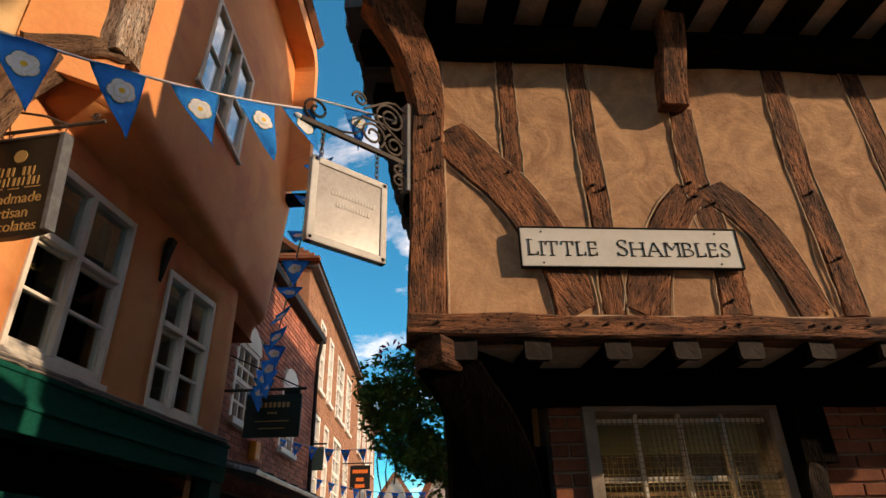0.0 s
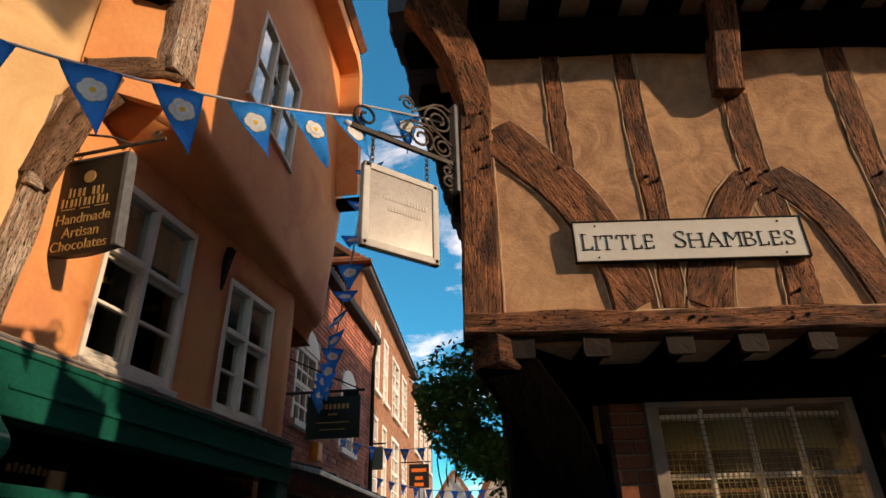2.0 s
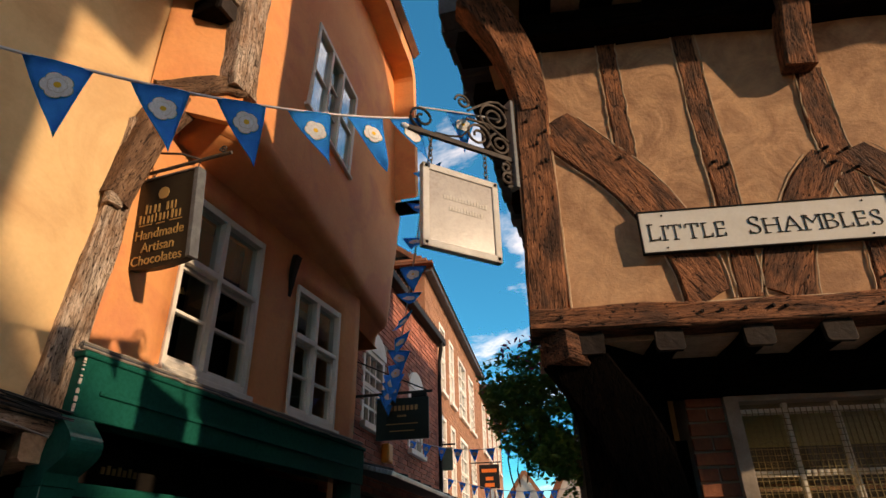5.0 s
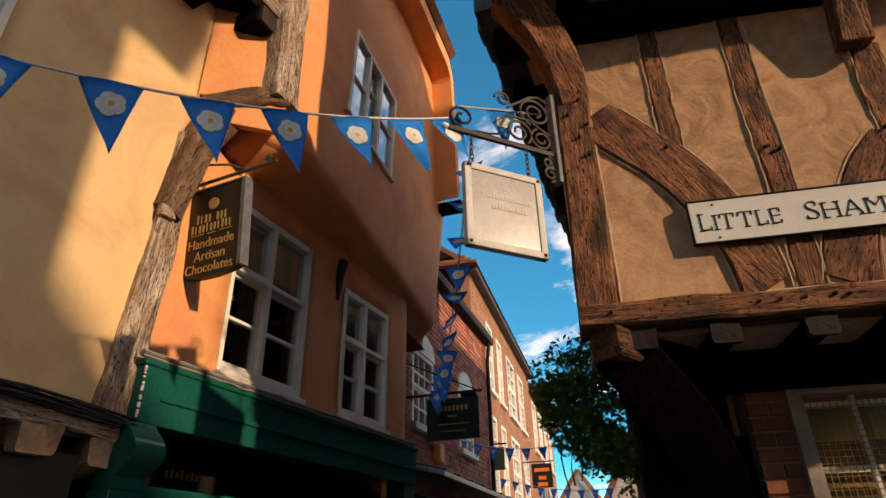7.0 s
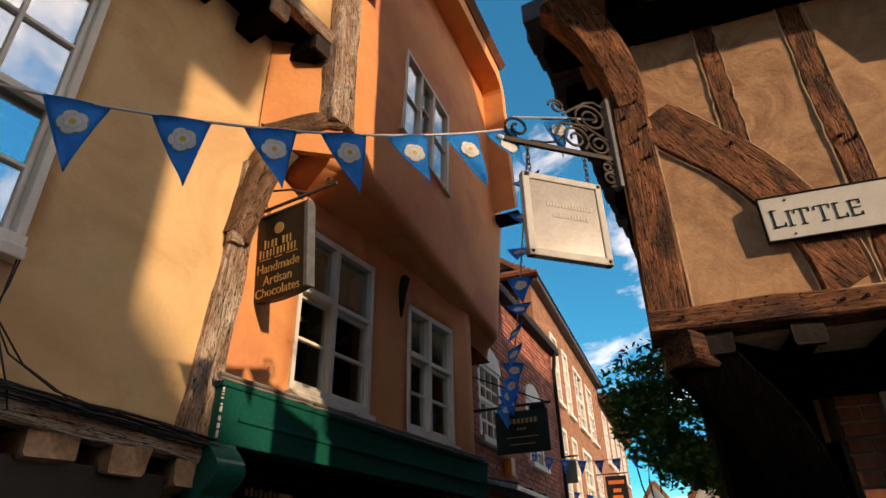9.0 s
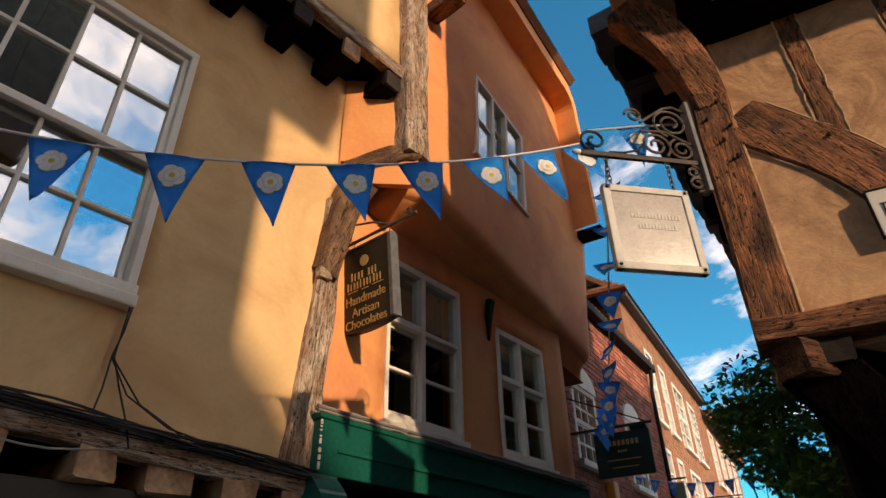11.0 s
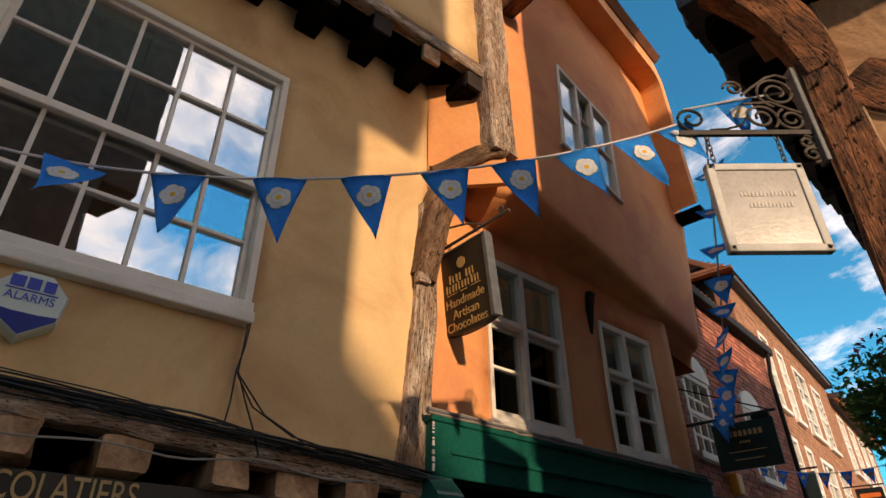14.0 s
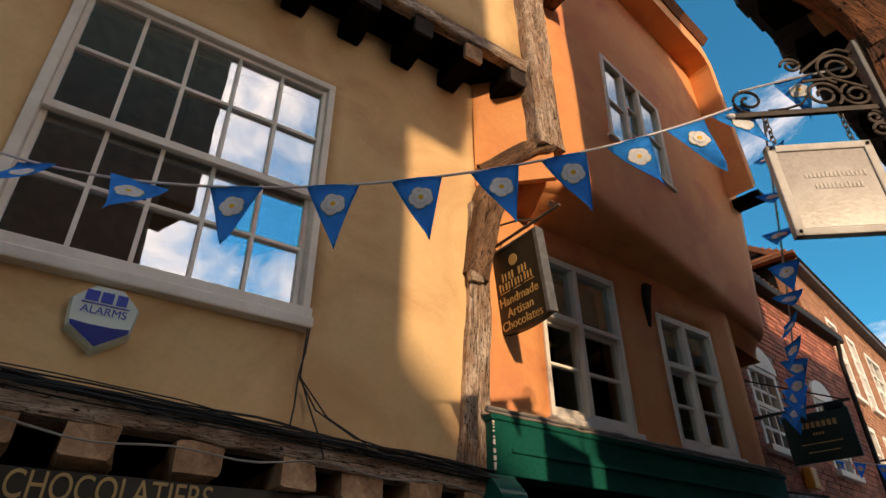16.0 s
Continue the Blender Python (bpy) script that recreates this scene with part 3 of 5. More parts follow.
pane_grid(win, 0.857, 1.872, 2.316, 2.358, 4, 1, 0.60, GLASS, 0.026)
for z in (2.316, 2.004):
    part("glazing_bar", boxed(0.857, 1.872, 0.57, 0.604, z - 0.014, z + 0.014, bevel=0.005), WHITE, win)
part("blind", boxed(0.87, 1.88, 0.68, 0.69, 2.15, 2.345), BLIND, win, "yellowed roller blind half drawn")
bm = bmesh.new()
for i in range(34):
    x = 0.865 + i * 0.0302
    box(bm, x - 0.0016, x + 0.0016, 0.535, 0.539, 0.96, 2.33)
for i in range(45):
    z = 0.97 + i * 0.0302
    box(bm, 0.857, 1.885, 0.539, 0.542, z - 0.0016, z + 0.0016)
part("wire_mesh", bm, BRASS, win, "square wire mesh guard")
room(rh, 0.8, 1.98, 0.95, 2.37, 1.6, 0.82, SHOP_DARK)
for x, y, z in ((1.55, 1.5, 1.9), (1.70, 1.7, 1.92), (1.05, 1.6, 1.86)):
    lm = thing("ceiling_spot", FR @ pose(x, y, z), "small warm spot lamp lit inside the shop", "lamp", group="shop spots")
    bm = bmesh.new()
    bmesh.ops.create_uvsphere(bm, u_segments=10, v_segments=6, radius=0.022)
    part("bulb", bm, plain("lit_bulb", (1.0, 0.75, 0.4), 0.5, emit=12.0), lm)
    bm = bmesh.new()
    bmesh.ops.create_cone(bm, cap_ends=True, segments=12, radius1=0.03, radius2=0.015, depth=0.08, matrix=pose(0, 0, 0.055))
    part("holder", bm, BLACK, lm)
    part("flex", sweep(bmesh.new(), [(0, 0, 0.09), (0, 0, 0.95)], 0.004, 5), BLACK, lm)
sh = thing("display_shelf", FR @ pose(0, 0, 0), "dark wooden shelf with small jars behind the shop window", "shelf")
for z in (1.25, 1.62, 1.98):
    part("board", boxed(0.85, 1.95, 1.0, 1.25, z, z + 0.02), OAK, sh)
for i in range(16):
    z = (1.27, 1.64)[i % 2]
    bm = bmesh.new()
    r_ = random.uniform(0.025, 0.04)
    bmesh.ops.create_cone(bm, cap_ends=True, segments=12, radius1=r_, radius2=r_ * 0.9, depth=0.14, matrix=pose(0.9 + i * 0.066, 1.12, z + 0.07))
    part("jar", bm, random.choice((CURTAIN, GOLD, SIGN_WHITE, OAK)), sh)
shop = new("shop_light", bpy.data.lights.new("shop_light", "POINT"))
shop.data.energy, shop.data.shadow_soft_size, shop.data.color = 2.6, 0.06, (1.0, 0.72, 0.42)
shop.matrix_world = FR @ pose(1.4, 1.5, 1.75)
# upper jetty, joists and beam coloured near-black for its shade
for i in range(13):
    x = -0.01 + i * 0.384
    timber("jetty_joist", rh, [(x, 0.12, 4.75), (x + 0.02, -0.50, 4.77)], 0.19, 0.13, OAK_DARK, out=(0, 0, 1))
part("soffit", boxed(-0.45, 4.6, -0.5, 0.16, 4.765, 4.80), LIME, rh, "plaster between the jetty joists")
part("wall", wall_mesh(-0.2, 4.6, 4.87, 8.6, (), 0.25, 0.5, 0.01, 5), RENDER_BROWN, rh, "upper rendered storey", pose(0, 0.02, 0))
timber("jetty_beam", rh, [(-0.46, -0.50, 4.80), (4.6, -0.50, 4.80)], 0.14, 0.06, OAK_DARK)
part("lower_roof", boxed(-0.46, 4.6, 0, 0.85, 0, 0.05), TILE, rh, "tiled pent roof over the jetty", pose(0, -0.55, 4.86, 48, 0, 0))
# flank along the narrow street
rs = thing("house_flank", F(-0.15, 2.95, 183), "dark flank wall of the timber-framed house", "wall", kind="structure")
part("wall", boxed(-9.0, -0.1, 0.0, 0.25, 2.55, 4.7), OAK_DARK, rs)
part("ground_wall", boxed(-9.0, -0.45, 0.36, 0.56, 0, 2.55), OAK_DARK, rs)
# unseen upper walls: height shades the orange front, pale render bounces light
part("upper_wall", boxed(-2.4, -0.1, -0.12, 0.1, 4.78, 9.4), RENDER_CREAM, rs)
part("upper_wall", boxed(-4.4, -2.4, -0.11, 0.1, 4.78, 8.4), RENDER_CREAM, rs)
part("upper_wall", boxed(-9.0, -4.4, -0.10, 0.1, 4.78, 6.0), RENDER_CREAM, rs)
for i in range(16):
    y = -0.0 - i * 0.5
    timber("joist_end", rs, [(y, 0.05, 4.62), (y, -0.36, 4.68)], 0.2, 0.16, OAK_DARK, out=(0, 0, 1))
    part("infill", boxed(y - 0.36, y - 0.14, -0.2, 0.02, 4.6, 4.76, bevel=0.01), RENDER_BROWN, rs)
for i in range(60):
    y = 0.25 - i * 0.15
    part("edge_tile", boxed(y - 0.148, y, -0.44 - random.uniform(0, 0.035), -0.1, 4.80 - random.uniform(0, 0.05), 4.93 + random.uniform(0, 0.02), bevel=0.006), SLATE, rs)
rr = thing("tiled_roof", FR, "dark tiled roof over the timber-framed house", "roof", kind="structure")
bm = bmesh.new()
vs = [bm.verts.new(p) for p in ((-0.3, -0.1, 8.5), (4.7, -0.1, 8.5), (4.7, 1.2, 10.2), (-0.3, 1.2, 10.2), (-0.3, 2.5, 8.5), (4.7, 2.5, 8.5))]
for q in ((0, 1, 2, 3), (3, 2, 5, 4), (0, 3, 4), (1, 5, 2), (0, 4, 5, 1)):
    bm.faces.new([vs[i] for i in q])
part("roof", bm, TILE, rr)

# street name plate
sp = thing("street_sign", FR @ pose(0, 0.02, 0), "white street name plate with raised black lettering", "street sign")
part("plate", boxed(0.395, 1.612, -0.062, -0.042, 2.993, 3.233, bevel=0.008), SIGN_WHITE, sp)
bm = bmesh.new()
for a in ((0.392, 1.615, 2.990, 2.997), (0.392, 1.615, 3.229, 3.236), (0.392, 0.399, 2.990, 3.236), (1.608, 1.615, 2.990, 3.236)):
    box(bm, a[0], a[1], -0.068, -0.04, a[2], a[3], bevel=0.003)
part("border", bm, BLACK, sp, "thin black raised rim")


SERIFS = {"L": "bBt", "I": "bt", "T": "c", "E": "bt", "H": "bBtT", "A": "bB", "M": "bBtT", "B": "bt", "S": ""}


def plate_word(word, x0, x1, z):
    """One word between two edges: thin letters with small serifs, the first one taller."""
    letters, x = [], 0.0
    for i, ch in enumerate(word):
        size = 0.152 if i == 0 else 0.134
        ob = text("lettering", ch, size, BLACK, sp, pose(0, -0.062, z) @ UPRIGHT, depth=0.004, thin=-0.0040)
        a, b = min(v.co.x for v in ob.data.vertices), max(v.co.x for v in ob.data.vertices)
        h = max(v.co.y for v in ob.data.vertices)
        letters.append((ob, ch, x - a, x, x + b - a, h))
        x += b - a + 0.020
    k = (x1 - x0) / (x - 0.020)
    for ob, ch, shift, a, b, h in letters:
        ob.matrix_basis = pose(x0 + shift * k, -0.062, z) @ UPRIGHT @ Matrix.Diagonal((k, 1, 1, 1))
        a, b = x0 + a * k, x0 + b * k
        for mark in SERIFS[ch]:
            top = mark in "tT"
            c = (a + b) / 2 if mark == "c" or ch == "I" else (a + 0.007 if mark in "bt" else b - 0.007)
            if ch == "L" and mark == "B":
                part("serif", boxed(b - 0.005, b, -0.066, -0.061, z + 0.003, z + 0.024, bevel=0), BLACK, sp)
                continue
            zz = z + h - 0.0055 if top else z + 0.0005
            part("serif", boxed(c - 0.0145, c + 0.0145, -0.066, -0.061, zz, zz + 0.004, bevel=0), BLACK, sp)
        if ch == "T":
            for e in (a + 0.002, b - 0.002):
                part("serif", boxed(e - 0.0025, e + 0.0025, -0.066, -0.061, z + h - 0.022, z + h - 0.003, bevel=0), BLACK, sp)
        if ch == "E":
            for zz in (z + 0.003, z + h - 0.022):
                part("serif", boxed(b - 0.005, b, -0.066, -0.061, zz, zz + 0.019, bevel=0), BLACK, sp)
        if ch == "S":
            part("serif", boxed(a + 0.001, a + 0.0055, -0.066, -0.061, z + 0.004, z + 0.026, bevel=0), BLACK, sp)
            part("serif", boxed(b - 0.0085, b - 0.004, -0.066, -0.061, z + h - 0.026, z + h - 0.004, bevel=0), BLACK, sp)


plate_word("LITTLE", 0.439, 0.812, 3.059)
plate_word("SHAMBLES", 0.924, 1.553, 3.059)
for x, z in ((0.515, 3.205), (1.49, 3.205), (0.515, 3.018), (1.49, 3.018)):
    bm = bmesh.new()
    bmesh.ops.create_uvsphere(bm, u_segments=8, v_segments=5, radius=0.0055, matrix=pose(x, -0.063, z))
    part("screw", bm, IRON, sp)

# ---- cream house ----
FC = F(-2.7, 2.7, 9)
ch = thing("cream_house", FC, "cream-rendered old house with oak post and jettied upper storey", "house")
WX0, WX1, WZ0, WZ1 = -2.80, -1.20, 3.06, 4.855
part("wall", wall_mesh(-6.0, 0.05, 2.35, 5.7, ((WX0, WX1, WZ0, WZ1),), 0.22, 0.1, 0.02, 1), RENDER_CREAM, ch, "cream lime render, uneven and stained", smooth=True)
timber("corner_post", ch, [(-0.10, 0.02, 2.38), (-0.05, 0.02, 3.0), (0.0, 0.02, 3.6), (0.03, 0.02, 4.3)], (0.225, 0.15), 0.16, OAK_GREY, amp=0.016)
timber("knee_brace", ch, [(-0.04, -0.03, 3.66), (0.03, -0.06, 4.05), (0.12, -0.09, 4.36), (0.24, -0.13, 4.62)], (0.17, 0.24), 0.15, OAK_BROWN, amp=0.018)
part("corbel", boxed(-0.11, 0.0, -0.10, -0.03, 3.60, 3.70, bevel=0.02), OAK_GREY, ch, "worn oak corbel block")
timber("knee_head", ch, [(0.06, -0.03, 4.60), (0.26, -0.2, 4.74), (0.49, -0.40, 4.83)], (0.13, 0.20), 0.15, OAK_BROWN, out=(0, 0, 1), amp=0.045)
timber("upper_post", ch, [(0.46, -0.36, 4.80), (0.44, -0.36, 5.6), (0.46, -0.36, 8.5)], (0.26, 0.27), 0.2, OAK_GREY, amp=0.016)
timber("jetty_beam", ch, [(-6.0, -0.36, 5.64), (0.36, -0.36, 5.64)], 0.13, 0.10, OAK_GREY, amp=0.01)
for i in range(12):
    x = 0.22 - i * 0.455
    # joist bodies near-black in place of the jetty's shade
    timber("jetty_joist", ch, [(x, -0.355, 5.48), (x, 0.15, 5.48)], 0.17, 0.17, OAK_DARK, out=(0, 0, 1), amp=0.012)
    # one end keeps the lit tone, the rest take the shaded copy
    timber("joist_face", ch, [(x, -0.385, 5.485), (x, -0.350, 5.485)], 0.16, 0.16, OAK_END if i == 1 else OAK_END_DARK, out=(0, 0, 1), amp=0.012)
# jetty underside, its shade put into the near-black colour
part("soffit", boxed(-6.0, 0.4, -0.34, 0.2, 5.60, 5.66), OAK_DARK, ch, "boards above the joists, coloured dark for the shade")
part("upper_wall", wall_mesh(-6.0, 0.36, 5.70, 9.5, (), 0.2, 0.25, 0.015, 2), RENDER_CREAM, ch, "cream upper storey", pose(0, -0.345, 0), smooth=True)
timber("sill_beam", ch, [(-6.0, -0.03, 2.50), (-2.5, -0.03, 2.412), (-1.5, -0.03, 2.372), (-0.9, -0.03, 2.332), (0.02, -0.03, 2.292)], 0.135, 0.14, OAK_GREY, amp=0.014)
for i, x in enumerate((-0.08, -0.46, -0.835, -1.197, -1.653, -2.075, -2.50, -2.92, -3.35, -3.8)):
    z = 2.19 - 0.047 * (x + 0.5)
    timber("joist_end", ch, [(x + 0.02 * math.sin(i * 2.3), -0.075 - 0.02 * (i % 2), z), (x, 0.5, z - 0.03)], 0.185 + 0.015 * (i % 3), 0.14, OAK_END, out=(0, 0, 1), amp=0.03)
timber("purlin_end", ch, [(0.72, -0.75, 6.82), (0.72, 0.1, 6.82)], 0.17, 0.17, OAK, out=(0, 0, 1))
# lower soffit, near-black in place of the shade over the shopfront
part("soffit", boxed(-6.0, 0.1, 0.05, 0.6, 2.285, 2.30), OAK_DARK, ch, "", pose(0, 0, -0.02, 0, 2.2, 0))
part("fascia", boxed(-6.0, -0.2, -0.01, 0.03, 1.86, 2.15), SIGN_BROWN, ch, "dark shop fascia board")
# plain sheet; the shopfront's shadow is put into its near-black colour
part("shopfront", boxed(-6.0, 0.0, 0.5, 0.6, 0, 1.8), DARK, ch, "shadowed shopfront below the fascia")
tx = text("lettering", "CHOCOLATIERS", 0.155, GOLD, ch, pose(-2.35, -0.014, 2.034) @ UPRIGHT, "gold shop lettering", depth=0.004)
tx.scale.x = 0.80 / max(v.co.x for v in tx.data.vertices)
# sash window
sw = part("window", boxed(WX0 - 0.03, WX1 + 0.012, -0.075, 0.08, WZ0 - 0.075, WZ0 - 0.005, bevel=0.012), WHITE, ch, "white sash window with reflecting small panes")
for a in ((WX0, WX0 + 0.058, -0.03, 0.10, WZ0, WZ1), (WX1 - 0.047, WX1, -0.03, 0.10, WZ0, WZ1), (WX0, WX1, -0.032, 0.10, WZ1 - 0.050, WZ1 + 0.002)):
    part("frame", boxed(*a, bevel=0.01), WHITE, sw)
part("frame", boxed(WX0 - 0.01, WX1 + 0.01, -0.045, 0.02, WZ0 - 0.006, WZ0 + 0.06, bevel=0.01), WHITE, sw)
MID = 3.93
X0, X1 = WX0 + 0.058, WX1 - 0.047
for z0, z1, y, nm in ((MID - 0.035, WZ1 - 0.050, 0.03, "upper_sash"), (WZ0 + 0.03, MID + 0.02, 0.075, "lower_sash")):
    sash = part(nm, boxed(X0, X1, y - 0.02, y + 0.02, z0, z0 + 0.05, bevel=0.006), WHITE, sw)
    for a in ((X0, X0 + 0.032, y - 0.02, y + 0.02, z0 + 0.05, z1), (X1 - 0.032, X1, y - 0.02, y + 0.02, z0 + 0.05, z1), (X0 + 0.032, X1 - 0.032, y - 0.02, y + 0.02, z1 - 0.032, z1)):
        part("sash_rail", boxed(*a, bevel=0.006), WHITE, sash)
    pane_grid(sash, X0 + 0.032, X1 - 0.032, z0 + 0.05, z1 - 0.032, 5, 2, y + 0.01, GLASS_SKY, 0.024, 0.03)
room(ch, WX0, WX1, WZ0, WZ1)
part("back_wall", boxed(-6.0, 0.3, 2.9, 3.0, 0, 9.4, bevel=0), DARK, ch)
part("side_wall", boxed(-6.1, -6.0, 0.0, 3.0, 0, 9.4, bevel=0), DARK, ch)
# cables
cb = thing("cable_bundle", FC, "bundle of black cables sagging along the oak beam", "cable")
for k in range(17):
    bm = bmesh.new()
    ph, am = random.uniform(0, 6), random.uniform(0.006, 0.022)
    z0 = 2.335 + random.uniform(-0.03, 0.03)
    sweep(bm, [(-6 + i * 0.12, -0.115 - 0.012 * (k % 3) + 0.006 * math.sin(i * 0.7 + ph), z0 - 0.058 * (-6 + i * 0.12 + 0.18) + am * math.sin(i * 0.33 + ph) + 0.022 * noise.noise(Vector((i * 0.3, k * 5.1, 0)))) for i in range(51)], random.uniform(0.003, 0.0065), 5)
    part("cable", bm, CABLE, cb)
for path in (((-1.20, -0.06, 3.0), (-1.21, -0.06, 2.85), (-1.23, -0.05, 2.72), (-1.24, -0.07, 2.55), (-1.27, -0.12, 2.42)), ((-1.21, -0.05, 3.0), (-1.22, -0.05, 2.7), (-1.12, -0.06, 2.55), (-0.90, -0.09, 2.43), (-0.6, -0.12, 2.375)),
             ((-1.22, -0.05, 2.72), (-1.16, -0.05, 2.58), (-1.10, -0.1, 2.40), (-1.08, -0.13, 2.30)), ((-1.23, -0.05, 2.72), (-1.05, -0.06, 2.52), (-0.8, -0.1, 2.39))):
    part("cable", sweep(bmesh.new(), path, 0.0048, 5), CABLE, cb)
part("cable", sweep(bmesh.new(), [(-3.0 + i * 0.1, -0.13, 2.30 - 0.042 * (-1.2 + i * 0.1) - 0.05 * math.sin(min(i, 19) / 19 * math.pi) - 0.015 * math.sin(i * 0.9)) for i in range(30)], 0.005, 5), CABLE_GREY, cb, "thin grey cable")
# alarm box
al = thing("alarm_box", FC @ pose(-2.19, -0.01, 2.80), "pale green hexagonal burglar alarm box with blue base", "alarm box")
bm = bmesh.new()
outline = [(-0.13, -0.07), (-0.145, 0.06), (-0.06, 0.145), (0.06, 0.145), (0.145, 0.06), (0.13, -0.07), (0.0, -0.165)]
fv = [bm.verts.new((x * 0.93, -0.085, z * 0.93)) for x, z in outline]
mv = [bm.verts.new((x, -0.065, z)) for x, z in outline]
bv = [bm.verts.new((x, 0.02, z)) for x, z in outline]
bm.faces.new(fv)
for a, b in ((fv, mv), (mv, bv)):
    for i in range(7):
        bm.faces.new((a[i], a[(i + 1) % 7], b[(i + 1) % 7], b[i]))
bm.faces.new(bv)
part("cover", bm, ALARM_WHITE, al)
bm = bmesh.new()
low = [bm.verts.new(p) for p in [(-0.118, -0.088, -0.066), (-0.122, -0.088, -0.045), (-0.05, -0.088, -0.052), (0.05, -0.088, -0.052), (0.122, -0.088, -0.045), (0.118, -0.088, -0.066), (0, -0.088, -0.15)]]
bm.faces.new(low)
bmesh.ops.solidify(bm, geom=bm.faces[:], thickness=0.004)
part("base_panel", bm, ALARM_BLUE, al, "blue lower panel")
text("lettering", "ALARMS", 0.052, ALARM_BLUE, al, pose(0, -0.088, 0.0) @ UPRIGHT, align="CENTER", depth=0.001)
for i, w in enumerate((0.055, 0.05, 0.045)):
    part("mark", boxed(-0.09 + i * 0.064, -0.09 + i * 0.064 + w, -0.09, -0.087, 0.058, 0.11, bevel=0), ALARM_BLUE, al, "blue plain mark")
part("mark", boxed(-0.1, 0.1, -0.09, -0.087, 0.045, 0.05, bevel=0), ALARM_BLUE, al)

# ---- orange house ----
FO = F(-2.7, 2.7, 7)
oh = thing("orange_house", FO, "orange-rendered gabled house with rounded jetty over a green shopfront", "house")
W1, W2 = (0.615, 1.515, 2.80, 4.12), (2.065, 2.875, 2.785, 3.98)
part("wall", wall_mesh(0.02, 3.3, 2.62, 4.55, (W1, W2), 0.2, 0.1, 0.015, 7), RENDER_ORANGE, oh, "orange rendered wall", smooth=True)
for W in (W1, W2):
    x0, x1, z0, z1 = W
    w = part("window", boxed(x0 - 0.03, x1 + 0.03, -0.06, 0.08, z0 - 0.05, z0 + 0.002, bevel=0.01), WHITE, oh, "white painted casement window")
    xm, zt = x0 + (x1 - x0) * 0.455, z0 + (z1 - z0) * 0.595
    for a in ((x0, x0 + 0.036, -0.02, 0.09, z0, z1), (x1 - 0.036, x1, -0.02, 0.09, z0, z1), (x0 + 0.036, x1 - 0.036, -0.018, 0.09, z1 - 0.06, z1), (x0 + 0.036, x1 - 0.036, -0.018, 0.09, z0, z0 + 0.06), (xm - 0.025, xm + 0.025, -0.022, 0.088, z0 + 0.06, z1 - 0.06), (x0 + 0.036, xm - 0.025, -0.03, 0.08, zt - 0.026, zt + 0.026), (xm + 0.025, x1 - 0.036, -0.012, 0.08, zt - 0.02, zt + 0.02)):
        part("frame", boxed(*a, bevel=0.008), WHITE, w)
    for a, b in ((x0 + 0.036, xm - 0.025), (xm + 0.025, x1 - 0.036)):
        c = part("casement", boxed(a, b, 0.02, 0.055, z0 + 0.06, z0 + 0.095, bevel=0.005), WHITE, w)
        for q in ((a, a + 0.024, 0.02, 0.055, z0 + 0.095, zt - 0.03), (b - 0.024, b, 0.02, 0.055, z0 + 0.095, zt - 0.03), (a + 0.024, b - 0.024, 0.02, 0.055, zt - 0.06, zt - 0.03)):
            part("casement_rail", boxed(*q, bevel=0.005), WHITE, c)
        pane_grid(c, a + 0.024, b - 0.024, z0 + 0.095, zt - 0.06, 1, 2, 0.04, GLASS, 0.024)
        pane_grid(w, a, b, zt + 0.02, z1 - 0.06, 1, 1, 0.04, GLASS)
    part("curtain", boxed(xm + 0.05, x1 - 0.02, 0.3, 0.34, z0, z1, bevel=0.01), CURTAIN, w)
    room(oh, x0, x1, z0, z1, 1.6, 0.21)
for k in range(9):
    part("gilt_mark", boxed(0.70 + k * 0.022, 0.716 + k * 0.022, 0.12, 0.124, 3.415 - 0.018 * math.sin(k * 0.4), 3.44 + 0.014 * (k % 3) - 0.018 * math.sin(k * 0.4), bevel=0), GOLD, oh, "gilded plain mark inside the window" if k == 0 else "")
# green shopfront
part("fascia", boxed(-0.02, 3.3, -0.13, 0.05, 2.34, 2.66, bevel=0.01), GREEN, oh, "glossy dark green fascia board")
part("cornice", boxed(-0.035, 3.32, -0.142, 0.03, 2.655, 2.692, bevel=0.012), GREEN, oh)
part("moulding", boxed(0.12, 3.2, -0.142, -0.12, 2.475, 2.50, bevel=0.006), GREEN, oh)
for k in range(9):
    part("wire", sweep(bmesh.new(), [(-0.06 + i * 0.1, -0.140 + 0.014 * (k % 3), 2.698 + 0.013 * (k // 3) + 0.012 * noise.noise(Vector((i * 0.8, k * 3.3, 1)))) for i in range(34)], 0.007, 5), LEAD if k % 2 else CABLE_GREY, oh)
bm = bmesh.new()
prof = [(-0.13, 2.34)] + [(-0.12 - 0.12 * math.sin(math.pi * (k / 14) ** 1.25) ** 0.8, 2.335 - 0.265 * k / 14) for k in range(1, 14)] + [(-0.12, 2.06), (-0.12, 2.0), (0.02, 2.0), (0.02, 2.34)]
aa = [bm.verts.new((-0.07, y, z)) for y, z in prof]
bb = [bm.verts.new((0.13, y, z)) for y, z in prof]
bm.faces.new(aa), bm.faces.new(bb)
for i in range(len(prof)):
    bm.faces.new((aa[i], aa[(i + 1) % len(prof)], bb[(i + 1) % len(prof)], bb[i]))
part("console", bm, GREEN, oh, "green scrolled console")
rc = random.Random(8)
